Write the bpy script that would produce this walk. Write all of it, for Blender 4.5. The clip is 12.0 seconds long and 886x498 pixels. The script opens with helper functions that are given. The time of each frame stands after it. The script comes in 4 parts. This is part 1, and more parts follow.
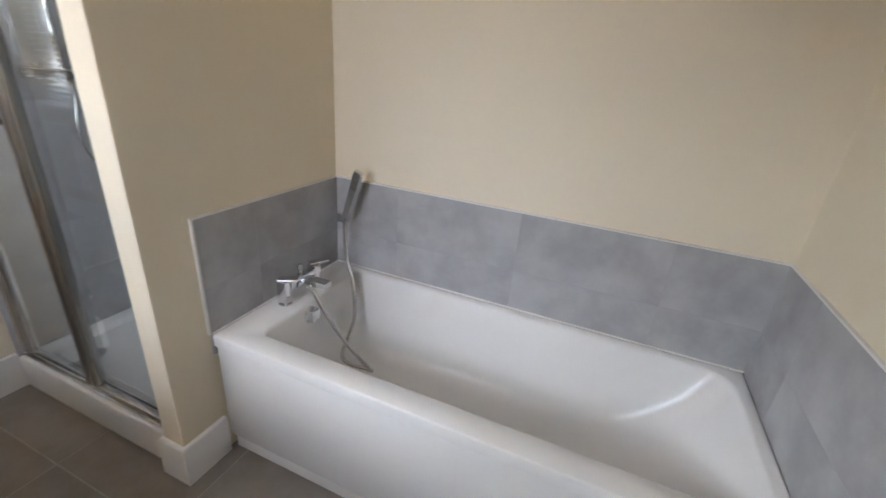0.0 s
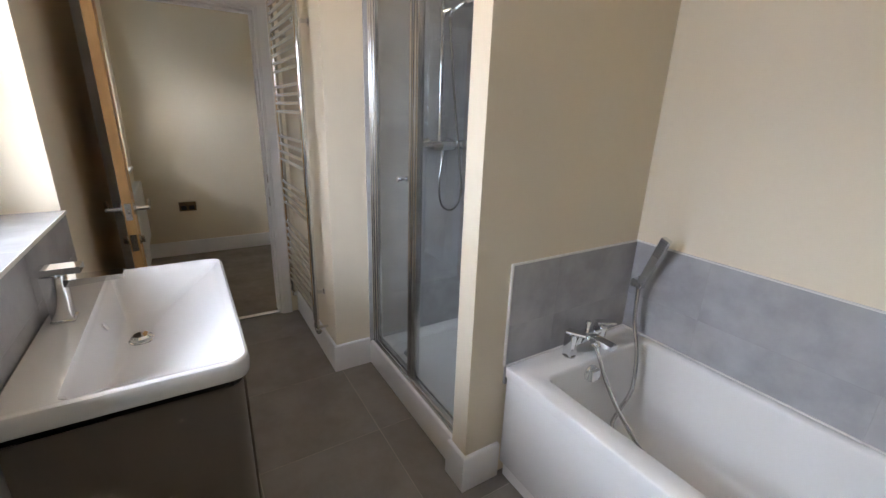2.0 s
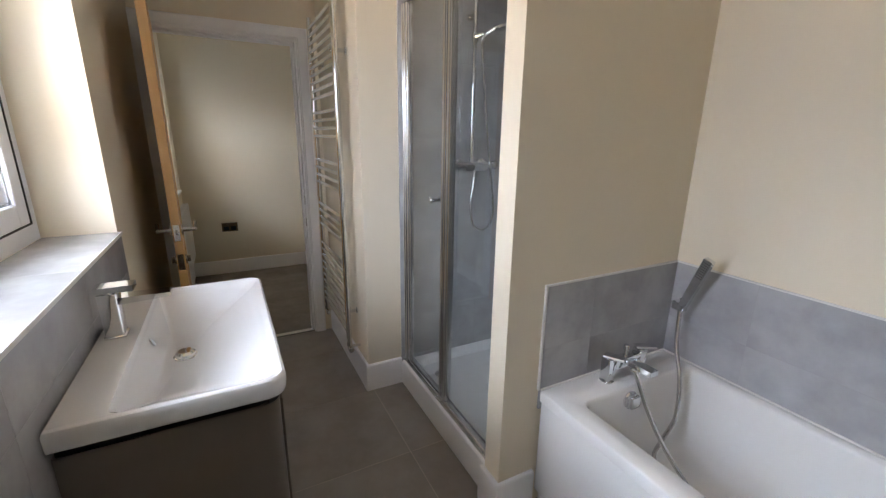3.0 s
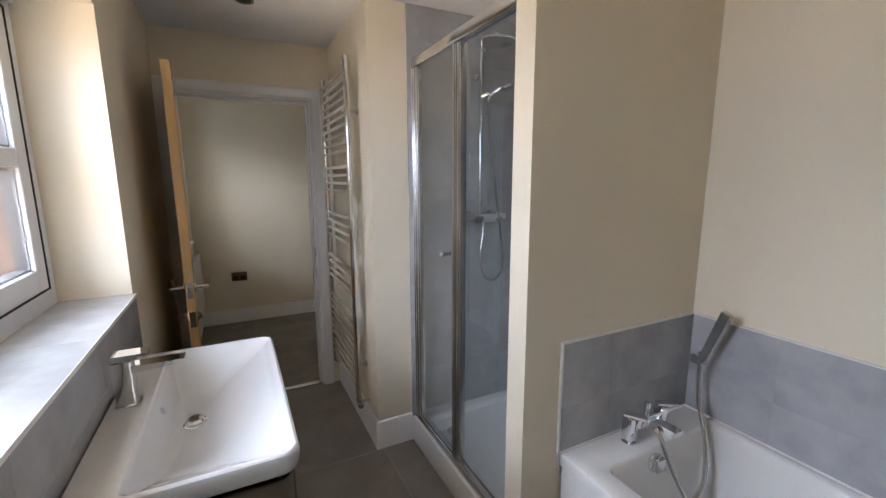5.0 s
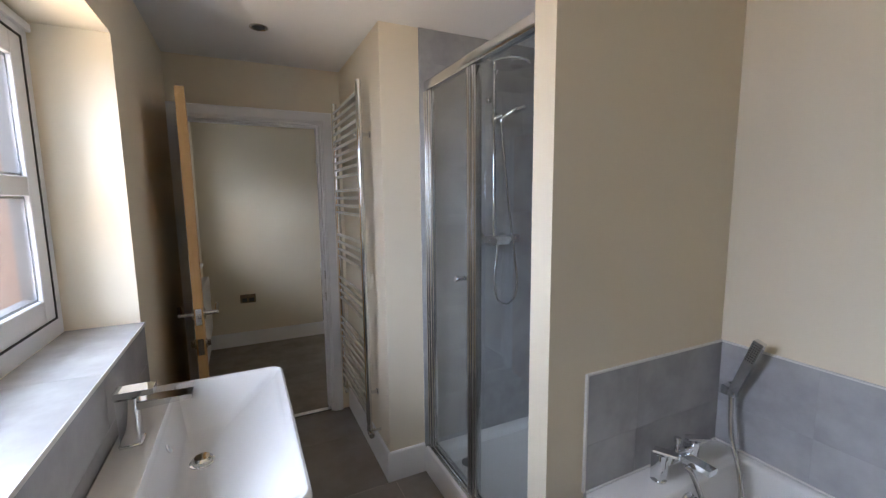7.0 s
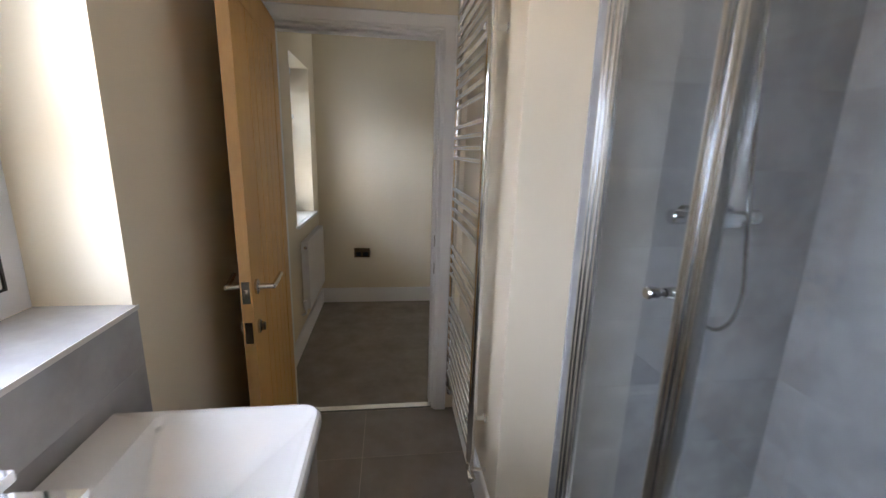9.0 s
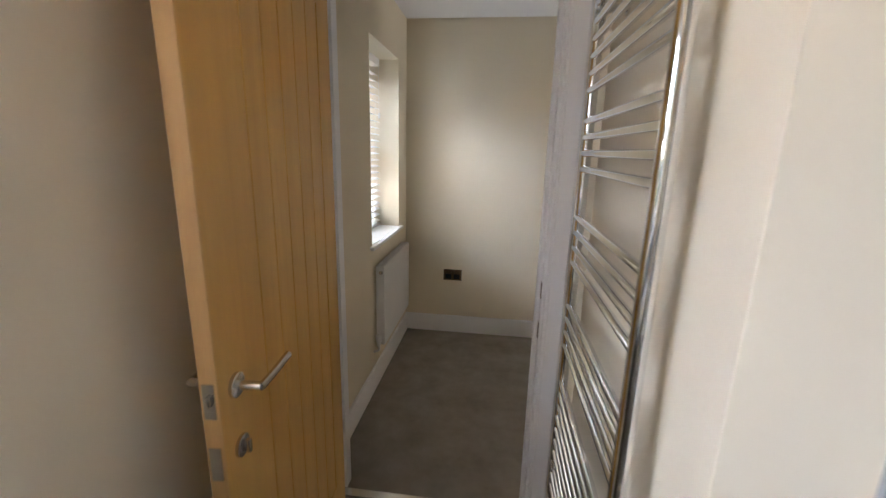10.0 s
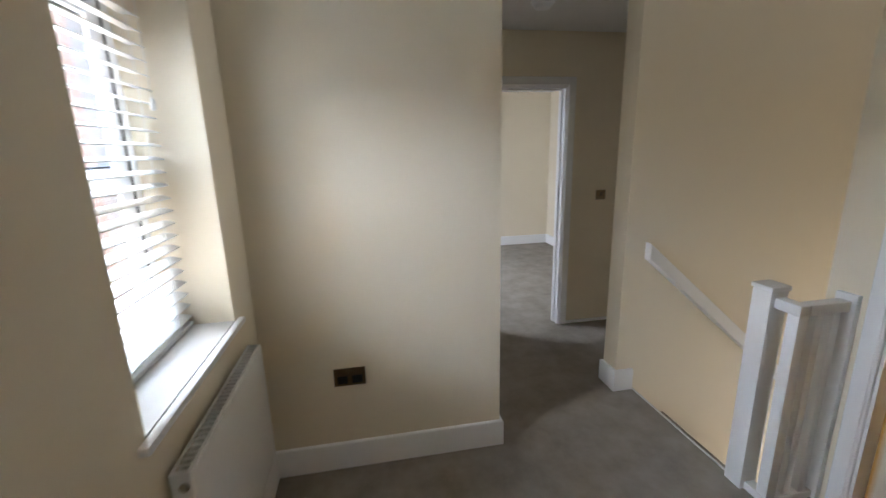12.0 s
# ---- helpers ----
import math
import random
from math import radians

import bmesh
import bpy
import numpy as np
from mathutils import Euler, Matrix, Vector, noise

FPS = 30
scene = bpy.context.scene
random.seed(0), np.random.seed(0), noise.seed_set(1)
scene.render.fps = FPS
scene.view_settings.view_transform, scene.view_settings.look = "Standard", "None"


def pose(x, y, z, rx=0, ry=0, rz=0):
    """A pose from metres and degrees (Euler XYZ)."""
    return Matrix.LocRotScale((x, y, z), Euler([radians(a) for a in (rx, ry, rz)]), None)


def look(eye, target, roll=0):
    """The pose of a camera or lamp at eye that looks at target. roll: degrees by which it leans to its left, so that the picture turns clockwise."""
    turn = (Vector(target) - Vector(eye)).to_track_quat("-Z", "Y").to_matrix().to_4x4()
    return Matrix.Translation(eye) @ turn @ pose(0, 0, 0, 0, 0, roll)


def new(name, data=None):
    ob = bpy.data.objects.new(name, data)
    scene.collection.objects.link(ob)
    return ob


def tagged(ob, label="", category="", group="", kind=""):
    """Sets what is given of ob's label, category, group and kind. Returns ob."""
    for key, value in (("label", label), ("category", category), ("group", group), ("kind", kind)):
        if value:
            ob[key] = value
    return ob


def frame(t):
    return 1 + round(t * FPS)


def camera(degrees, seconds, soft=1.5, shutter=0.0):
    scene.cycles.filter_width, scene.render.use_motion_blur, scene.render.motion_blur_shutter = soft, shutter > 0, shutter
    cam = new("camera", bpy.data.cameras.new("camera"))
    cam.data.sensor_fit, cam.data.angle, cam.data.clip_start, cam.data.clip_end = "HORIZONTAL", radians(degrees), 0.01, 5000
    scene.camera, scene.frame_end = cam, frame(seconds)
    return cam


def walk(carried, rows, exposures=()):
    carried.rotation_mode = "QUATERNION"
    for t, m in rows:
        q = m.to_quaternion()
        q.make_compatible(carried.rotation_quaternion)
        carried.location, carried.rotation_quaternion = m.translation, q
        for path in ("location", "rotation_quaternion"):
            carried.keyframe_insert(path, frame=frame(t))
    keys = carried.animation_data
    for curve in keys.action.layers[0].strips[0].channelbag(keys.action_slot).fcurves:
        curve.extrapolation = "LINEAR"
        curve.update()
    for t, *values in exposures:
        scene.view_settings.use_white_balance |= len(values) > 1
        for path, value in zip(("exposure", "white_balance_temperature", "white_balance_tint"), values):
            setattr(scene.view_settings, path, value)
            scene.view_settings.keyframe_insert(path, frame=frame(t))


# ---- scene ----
cam = camera(93.9, 12.0, soft=1.3, shutter=0.3)
PATH = [
    (0, (3.099, 0.541, 1.423), (2.433, 2.256, 0.639), 4.9),
    (0.5, (3.058, 0.482, 1.429), (2.074, 2.06, 0.693), 4.5),
    (1, (3.026, 0.439, 1.448), (1.759, 1.818, 0.744), 3.8),
    (1.5, (3.023, 0.411, 1.449), (1.536, 1.577, 0.793), 2.8),
    (2, (3.011, 0.39, 1.457), (1.397, 1.398, 0.841), 2.0),
    (2.5, (3.01, 0.385, 1.46), (1.33, 1.308, 0.888), 1.5),
    (4.5, (2.992, 0.38, 1.494), (1.245, 1.263, 1.085), 0.1),
    (5, (2.986, 0.367, 1.521), (1.224, 1.251, 1.181), -0.2),
    (5.5, (2.983, 0.361, 1.542), (1.208, 1.24, 1.266), -0.6),
    (6, (2.982, 0.358, 1.557), (1.201, 1.235, 1.317), -0.8),
    (6.5, (2.974, 0.356, 1.553), (1.191, 1.23, 1.313), -0.7),
    (8.5, (2.431, 0.509, 1.486), (0.56, 1.066, 1.054), 1.1),
    (9, (2.146, 0.611, 1.478), (0.217, 0.87, 1.016), 1.7),
    (9.5, (1.802, 0.651, 1.486), (-0.139, 0.675, 1.007), 0.8),
    (10, (1.446, 0.675, 1.49), (-0.485, 0.433, 1.026), 1.4),
    (10.5, (1.111, 0.611, 1.487), (-0.809, 0.317, 1.011), 0.9),
    (11, (0.742, 0.543, 1.489), (-1.192, 0.334, 1.026), -0.4),
    (11.5, (0.392, 0.53, 1.518), (-1.553, 0.502, 1.053), -0.6),
    (12, (0.065, 0.493, 1.546), (-1.85, 0.837, 1.083), -1.5),
]
walk(cam, [(t, look(eye, target, roll)) for t, eye, target, roll in PATH], [(0.0, 0.2, 6700, 10.3), (1.0, 0.12, 6600, 10.3), (2.0, 0.18, 6550, 10.6), (2.5, 0.18, 6500, 10.6), (4.5, 0.05, 6400, 11), (6.5, -0.09, 6100, 10.3), (8.5, 0.12, 6250, 11), (9.0, 0.25, 6300, 11), (10.0, 0.58, 6400, 11.6), (10.5, 0.74, 6650, 12.6), (11.0, 0.8, 6000, 10.2), (11.5, 0.85, 6050, 9.8), (12.0, 0.55, 6150, 9.6)])

# ---- sky, sun ----
world = bpy.data.worlds.new("sky")
scene.world = world
world.use_nodes = True
wn = world.node_tree
wn.nodes.clear()
sky = wn.nodes.new("ShaderNodeTexSky")
sky.sky_type = "NISHITA"
sky.sun_disc = False
sky.sun_elevation = radians(42)
sky.sun_rotation = radians(160)
bg = wn.nodes.new("ShaderNodeBackground")
bg.inputs[1].default_value = 0.15
wo = wn.nodes.new("ShaderNodeOutputWorld")
wn.links.new(sky.outputs[0], bg.inputs[0])
wn.links.new(bg.outputs[0], wo.inputs[0])
sun_data = bpy.data.lights.new("sun", "SUN")
sun_data.energy = 4.0
sun_data.angle = radians(0.5)
sun_data.color = (1.0, 0.95, 0.87)
sun = new("sun", sun_data)
sun.matrix_world = look((0, 0, 0), (-0.3, -1.0, -0.95))


SKYBLUE, WARM = (0.74, 0.81, 1.0), (1.0, 0.77, 0.56)


def area_lamp(name, x, width, y, z, drop, height, watts, color=(0.78, 0.84, 1.0)):
    """Adds an area lamp that stands in for daylight, tilted down by drop."""
    d = bpy.data.lights.new(name, "AREA")
    d.shape = "RECTANGLE"
    d.size, d.size_y, d.energy, d.color = width, height, watts, color
    o = new(name, d)
    o.matrix_world = look((x, y, z), (x, y + 1.0, z - drop))
    return o


# Lamps added outside the windows, in place of light from the sky.
area_lamp("sky_light_bathroom", 2.25, 2.0, -1.50, 2.15, 0.40, 1.4, 195, SKYBLUE)
# Warm fill lamp added low outside, for light bounced up off the ground.
area_lamp("ground_bounce_fill_bathroom", 2.0, 3.4, -1.80, 0.20, -0.60, 1.5, 280, WARM)
area_lamp("sky_light_landing", -1.00, 3.0, -1.80, 3.30, 1.00, 3.0, 1250, (0.74, 0.84, 1.0))
# Same warm bounce fill added below the landing window.
area_lamp("ground_bounce_fill_landing", -1.18, 0.9, -0.56, 1.00, -0.45, 0.6, 8, WARM)
# Lamp added outside the bedroom's unseen window to light that room.
area_lamp("sky_light_bedroom", -4.7, 1.4, -0.9, 2.1, 0.5, 1.2, 210)
# Unseen fill lamp added at the stair foot to brighten the stairwell.
area_lamp("stairwell_fill", -1.68, 0.7, 5.42, -1.4, -0.3, 1.4, 58, (0.95, 0.95, 1.0)).matrix_world = look((-1.68, 5.42, -1.4), (-1.68, 4.0, -0.9))


# ---- materials ----
def material(name, base, rough=0.5, metal=0.0, vary=None, scale=6.0, amount=0.5, bump=0.0, bump_scale=200.0,
             rough_vary=0.0, coat=0.0, random_shift=False, stretch=(1, 1, 1), detail=4.0, fine=None, fine_scale=60.0):
    m = bpy.data.materials.new(name)
    m.use_nodes = True
    nt = m.node_tree
    p = nt.nodes["Principled BSDF"]
    p.inputs["Base Color"].default_value = (*base, 1)
    p.inputs["Roughness"].default_value = rough
    p.inputs["Metallic"].default_value = metal
    if coat:
        p.inputs["Coat Weight"].default_value = coat
        p.inputs["Coat Roughness"].default_value = 0.05
    tc = nt.nodes.new("ShaderNodeTexCoord")
    mp = nt.nodes.new("ShaderNodeMapping")
    mp.inputs["Scale"].default_value = stretch
    nt.links.new(tc.outputs["Object"], mp.inputs["Vector"])
    if random_shift:
        oi = nt.nodes.new("ShaderNodeObjectInfo")
        mul = nt.nodes.new("ShaderNodeMath")
        mul.operation = "MULTIPLY"
        mul.inputs[1].default_value = 37.0
        nt.links.new(oi.outputs["Random"], mul.inputs[0])
        comb = nt.nodes.new("ShaderNodeCombineXYZ")
        for i in range(3):
            nt.links.new(mul.outputs[0], comb.inputs[i])
        nt.links.new(comb.outputs[0], mp.inputs["Location"])
    vec = mp.outputs["Vector"]
    col_out = None
    if vary:
        n = nt.nodes.new("ShaderNodeTexNoise")
        n.inputs["Scale"].default_value = scale
        n.inputs["Detail"].default_value = detail
        n.inputs["Roughness"].default_value = 0.6
        nt.links.new(vec, n.inputs["Vector"])
        r = nt.nodes.new("ShaderNodeMapRange")
        r.inputs["From Min"].default_value, r.inputs["From Max"].default_value = 0.35, 0.68
        r.inputs["To Max"].default_value = amount
        nt.links.new(n.outputs["Fac"], r.inputs["Value"])
        mix = nt.nodes.new("ShaderNodeMix")
        mix.data_type = "RGBA"
        mix.inputs["A"].default_value = (*base, 1)
        mix.inputs["B"].default_value = (*vary, 1)
        nt.links.new(r.outputs[0], mix.inputs["Factor"])
        col_out = mix.outputs["Result"]
        if rough_vary:
            rr = nt.nodes.new("ShaderNodeMapRange")
            rr.inputs["To Min"].default_value, rr.inputs["To Max"].default_value = rough - rough_vary, rough + rough_vary
            nt.links.new(n.outputs["Fac"], rr.inputs["Value"])
            nt.links.new(rr.outputs[0], p.inputs["Roughness"])
        if fine:
            n2 = nt.nodes.new("ShaderNodeTexNoise")
            n2.inputs["Scale"].default_value = fine_scale
            n2.inputs["Detail"].default_value = 3
            nt.links.new(vec, n2.inputs["Vector"])
            r2 = nt.nodes.new("ShaderNodeMapRange")
            r2.inputs["From Min"].default_value, r2.inputs["From Max"].default_value = 0.45, 0.75
            r2.inputs["To Max"].default_value = 0.6
            nt.links.new(n2.outputs["Fac"], r2.inputs["Value"])
            mix2 = nt.nodes.new("ShaderNodeMix")
            mix2.data_type = "RGBA"
            nt.links.new(col_out, mix2.inputs["A"])
            mix2.inputs["B"].default_value = (*fine, 1)
            nt.links.new(r2.outputs[0], mix2.inputs["Factor"])
            col_out = mix2.outputs["Result"]
        nt.links.new(col_out, p.inputs["Base Color"])
    if bump:
        nb = nt.nodes.new("ShaderNodeTexNoise")
        nb.inputs["Scale"].default_value = bump_scale
        nb.inputs["Detail"].default_value = 3
        nt.links.new(vec, nb.inputs["Vector"])
        b = nt.nodes.new("ShaderNodeBump")
        b.inputs["Strength"].default_value = bump
        b.inputs["Distance"].default_value = 0.002
        nt.links.new(nb.outputs["Fac"], b.inputs["Height"])
        nt.links.new(b.outputs["Normal"], p.inputs["Normal"])
    return m


def stone_tile(name, base, light, rough):
    """Porcelain tile with soft clouds, different on every tile."""
    m = material(name, base, rough=rough, vary=light, scale=5.0, amount=1.0, random_shift=True, detail=4.5)
    soft = next(n for n in m.node_tree.nodes if n.type == "MAP_RANGE")
    soft.inputs["From Min"].default_value, soft.inputs["From Max"].default_value = 0.27, 0.72
    soft.interpolation_type = "SMOOTHSTEP"
    return m


def glass_material(name, tint=(1, 1, 1), rough=0.0):
    m = bpy.data.materials.new(name)
    m.use_nodes = True
    p = m.node_tree.nodes["Principled BSDF"]
    p.inputs["Base Color"].default_value = (*tint, 1)
    p.inputs["Roughness"].default_value = rough
    p.inputs["Transmission Weight"].default_value = 1.0
    p.inputs["IOR"].default_value = 1.45
    return m


CREAM = material("cream_wall_paint", (0.775, 0.69, 0.535), rough=0.72, vary=(0.745, 0.66, 0.505), scale=1.5, amount=0.5, bump=0.12, bump_scale=350)
CEIL = material("ceiling_paint", (0.78, 0.77, 0.75), rough=0.85, vary=(0.74, 0.73, 0.71), scale=1.2, bump=0.1, bump_scale=300)
WHITE = material("white_gloss_paint", (0.84, 0.83, 0.815), rough=0.32, vary=(0.815, 0.805, 0.79), scale=5, amount=0.6)
UPVC = material("white_upvc", (0.80, 0.81, 0.83), rough=0.3, vary=(0.76, 0.77, 0.79), scale=8)
SPACER = material("glazing_spacer", (0.10, 0.10, 0.11), rough=0.45)
GASKET = material("black_gasket", (0.02, 0.02, 0.02), rough=0.6)
ACRYLIC = material("white_acrylic", (0.82, 0.81, 0.79), rough=0.12, vary=(0.80, 0.79, 0.77), scale=3, coat=0.5)
CERAMIC = material("white_ceramic", (0.68, 0.675, 0.665), rough=0.08, coat=0.6)
WALLTILE = stone_tile("grey_marbled_tile", (0.335, 0.332, 0.335), (0.455, 0.452, 0.455), 0.24)
FLOORTILE = stone_tile("taupe_floor_tile", (0.218, 0.193, 0.166), (0.285, 0.257, 0.226), 0.42)
GROUT = material("grey_grout", (0.36, 0.355, 0.35), rough=0.6, vary=(0.35, 0.345, 0.34), scale=20)
FLOORGROUT = material("buff_grout", (0.46, 0.42, 0.35), rough=0.9, vary=(0.39, 0.355, 0.29), scale=20)
TRIMWHITE = material("white_tile_trim", (0.7, 0.68, 0.64), rough=0.3)
CARPET = material("grey_brown_carpet", (0.315, 0.278, 0.232), rough=1.0, vary=(0.205, 0.178, 0.146), scale=5.5, amount=0.9, bump=1.0, bump_scale=420, fine=(0.28, 0.248, 0.208), fine_scale=260)
OAK = material("oiled_oak", (0.66, 0.37, 0.105), rough=0.4, vary=(0.54, 0.28, 0.07), scale=1.6, amount=0.75, stretch=(9, 9, 0.8), bump=0.08, bump_scale=30, random_shift=True, fine=(0.58, 0.31, 0.08), fine_scale=9)
OAKEDGE = material("oak_edge", (0.62, 0.38, 0.16), rough=0.5, vary=(0.52, 0.29, 0.11), scale=6, stretch=(9, 9, 0.7), bump=0.1, bump_scale=40)
CHROME = material("chrome", (0.78, 0.79, 0.80), rough=0.06, metal=1.0)
SATIN = material("polished_aluminium", (0.70, 0.71, 0.72), rough=0.16, metal=1.0)
HOSE = material("hose_metal", (0.60, 0.59, 0.58), rough=0.22, metal=1.0)
NICKEL = material("satin_nickel", (0.62, 0.60, 0.57), rough=0.25, metal=1.0)
BRONZE = material("antique_bronze", (0.20, 0.14, 0.08), rough=0.35, metal=1.0, vary=(0.12, 0.08, 0.045), scale=25)
BLACK = material("black_plastic", (0.015, 0.014, 0.013), rough=0.35)
VANITY = material("matt_taupe_lacquer", (0.155, 0.13, 0.105), rough=0.38, vary=(0.14, 0.118, 0.095), scale=3, bump=0.03, bump_scale=150)
# Near-black colour that paints in the shade of recesses and holes.
RECESS_SHADE = material("painted_recess_shade", (0.018, 0.015, 0.012), rough=0.6)
RADWHITE = material("radiator_enamel", (0.80, 0.79, 0.77), rough=0.3, vary=(0.77, 0.76, 0.74), scale=5)
SLAT = material("blind_slat_white", (0.82, 0.82, 0.80), rough=0.4, vary=(0.78, 0.78, 0.76), scale=9)
CORD = material("blind_cord", (0.75, 0.74, 0.70), rough=0.8)
GLASS = glass_material("window_glass", (0.97, 0.99, 0.98))
SHOWERGLASS = glass_material("shower_glass", (0.93, 0.97, 0.95))
BRICK = material("red_brown_brick", (0.13, 0.085, 0.07), rough=0.9, vary=(0.085, 0.06, 0.052), scale=9, bump=0.4, bump_scale=60)
RENDERWALL = material("neighbour_render", (0.62, 0.50, 0.38), rough=0.9, vary=(0.55, 0.43, 0.32), scale=1.5, bump=0.2, bump_scale=40)
SLATE = material("roof_slate", (0.10, 0.10, 0.115), rough=0.7, vary=(0.07, 0.07, 0.08), scale=3, stretch=(1, 4, 4), bump=0.3, bump_scale=8)
GRASS = material("lawn", (0.07, 0.10, 0.03), rough=1.0, vary=(0.05, 0.075, 0.022), scale=2, fine=(0.09, 0.12, 0.05), fine_scale=30)


# ---- mesh helpers ----
def box(bm, x0, x1, y0, y1, z0, z1, bevel=0.0, seg=2):
    r = bmesh.ops.create_cube(bm, size=1.0)
    for v in r["verts"]:
        v.co = Vector(((x0 + x1) / 2 + v.co.x * (x1 - x0), (y0 + y1) / 2 + v.co.y * (y1 - y0), (z0 + z1) / 2 + v.co.z * (z1 - z0)))
    if bevel:
        edges = {e for v in r["verts"] for e in v.link_edges}
        bmesh.ops.bevel(bm, geom=list(edges), offset=bevel, segments=seg, affect="EDGES", profile=0.5)
    return r["verts"]


def boxes(*list_of):
    bm = bmesh.new()
    for b in list_of:
        box(bm, *b)
    return bm


def finish(name, bm, mat, parent=None, label="", smooth=30):
    me = bpy.data.meshes.new(name)
    bmesh.ops.recalc_face_normals(bm, faces=bm.faces)
    bm.to_mesh(me)
    bm.free()
    for m in (mat if isinstance(mat, (list, tuple)) else [mat]):
        me.materials.append(m)
    if smooth:
        me.shade_smooth()
        me.set_sharp_from_angle(angle=radians(smooth))
    ob = new(name, me)
    if parent:
        ob.parent = parent
        ob.matrix_parent_inverse = parent.matrix_basis.inverted()
    if label:
        tagged(ob, label=label)
    return ob


part = finish


def thing(name, at, label, category, group="", kind="", turn=0.0):
    e = new(name)
    e.empty_display_size = 0.1
    e.matrix_basis = pose(at[0], at[1], at[2], 0, 0, turn)
    return tagged(e, label, category, group, kind)


def structure(name, bm, mat, label, smooth=30):
    return tagged(finish(name, bm, mat, None, "", smooth), label, "", "", "structure")


def ring(bm, pts):
    return [bm.verts.new(p) for p in pts]


def bridge(bm, a, b, close=True):
    n = len(a)
    for i in range(n if close else n - 1):
        j = (i + 1) % n
        bm.faces.new((a[i], a[j], b[j], b[i]))


def tube(bm, pts, r, seg=10, smooth_pts=0, cap=True):
    """A round bar along points; smooth_pts adds that many points between each pair."""
    pts = [Vector(p) for p in pts]
    if smooth_pts:
        out = []
        ext = [pts[0] * 2 - pts[1]] + pts + [pts[-1] * 2 - pts[-2]]
        for i in range(1, len(ext) - 2):
            p0, p1, p2, p3 = ext[i - 1:i + 3]
            for k in range(smooth_pts):
                t = k / smooth_pts
                out.append(0.5 * ((2 * p1) + (p2 - p0) * t + (2 * p0 - 5 * p1 + 4 * p2 - p3) * t * t + (3 * p1 - p0 - 3 * p2 + p3) * t ** 3))
        out.append(pts[-1])
        pts = out
    rings = []
    side = None
    for i, p in enumerate(pts):
        d = (pts[min(i + 1, len(pts) - 1)] - pts[max(i - 1, 0)]).normalized()
        if side is None:
            side = d.cross(Vector((0, 0, 1)) if abs(d.z) < 0.9 else Vector((1, 0, 0))).normalized()
        side = (side - d * side.dot(d)).normalized()
        up = d.cross(side)
        rings.append(ring(bm, [p + r * (math.cos(a) * side + math.sin(a) * up) for a in [2 * math.pi * k / seg for k in range(seg)]]))
    for a, b in zip(rings, rings[1:]):
        bridge(bm, a, b)
    if cap:
        bm.faces.new(rings[0][::-1])
        bm.faces.new(rings[-1])


def lathe(bm, origin, axis, profile, seg=24):
    """Turned shape: profile is rows of (distance along axis, radius)."""
    axis = Vector(axis).normalized()
    side = axis.cross(Vector((0, 0, 1)) if abs(axis.z) < 0.9 else Vector((1, 0, 0))).normalized()
    up = axis.cross(side)
    o = Vector(origin)
    rings = []
    for d, r in profile:
        rings.append(ring(bm, [o + axis * d + r * (math.cos(a) * side + math.sin(a) * up) for a in [2 * math.pi * k / seg for k in range(seg)]]))
    for a, b in zip(rings, rings[1:]):
        bridge(bm, a, b)
    bm.faces.new(rings[0][::-1])
    bm.faces.new(rings[-1])


def rounded_rect(x0, x1, y0, y1, radii, z, n=8):
    """Points round a rectangle whose four corners (x0y0, x1y0, x1y1, x0y1) have their own radii."""
    out = []
    for (cx, cy, sx, sy, a0), r in zip(((x0, y0, 1, 1, 180), (x1, y0, -1, 1, 270), (x1, y1, -1, -1, 0), (x0, y1, 1, -1, 90)), radii):
        for k in range(n + 1):
            a = radians(a0 + 90 * k / n)
            out.append((cx + sx * r + r * math.cos(a), cy + sy * r + r * math.sin(a), z))
    return out


def loft(bm, rings_pts, cap_first=False, cap_last=True):
    rings = [ring(bm, p) for p in rings_pts]
    for a, b in zip(rings, rings[1:]):
        bridge(bm, a, b)
    if cap_first:
        bm.faces.new(rings[0][::-1])
    if cap_last:
        bm.faces.new(rings[-1])


tile_meshes = {}


def tile(parent, name, u0, u1, v0, v1, place, t, mat, joint=0.003, cut=0.0003):
    """One tile with softened edges. place(u, v, n) gives the point in the world."""
    u0, u1, v0, v1 = u0 + joint / 2, u1 - joint / 2, v0 + joint / 2, v1 - joint / 2
    key = (round(u1 - u0, 4), round(v1 - v0, 4), name, tuple(round(c, 3) for c in (Vector(place(1, 2, 3)) - Vector(place(0, 0, 0)))))
    o = Vector(place(u0, v0, 0))
    if key not in tile_meshes:
        bm = bmesh.new()
        rows = []
        for n, c in ((0, 0), (t - cut, 0), (t, cut)):
            rows.append(ring(bm, [Vector(place(a, b, n)) - o for a, b in ((u0 + c, v0 + c), (u1 - c, v0 + c), (u1 - c, v1 - c), (u0 + c, v1 - c))]))
        bridge(bm, rows[0], rows[1])
        bridge(bm, rows[1], rows[2])
        bm.faces.new(rows[2])
        bmesh.ops.recalc_face_normals(bm, faces=bm.faces)
        me = bpy.data.meshes.new(name)
        bm.to_mesh(me)
        bm.free()
        me.materials.append(mat)
        tile_meshes[key] = me
    ob = new(name, tile_meshes[key])
    ob.parent = parent
    ob.location = o
    return ob


def tiling(parent, name, us, vs, place, t, mat, joint=0.0011):
    for a, b in zip(us, us[1:]):
        for c, d in zip(vs, vs[1:]):
            tile(parent, name, a, b, c, d, place, t, mat, joint)


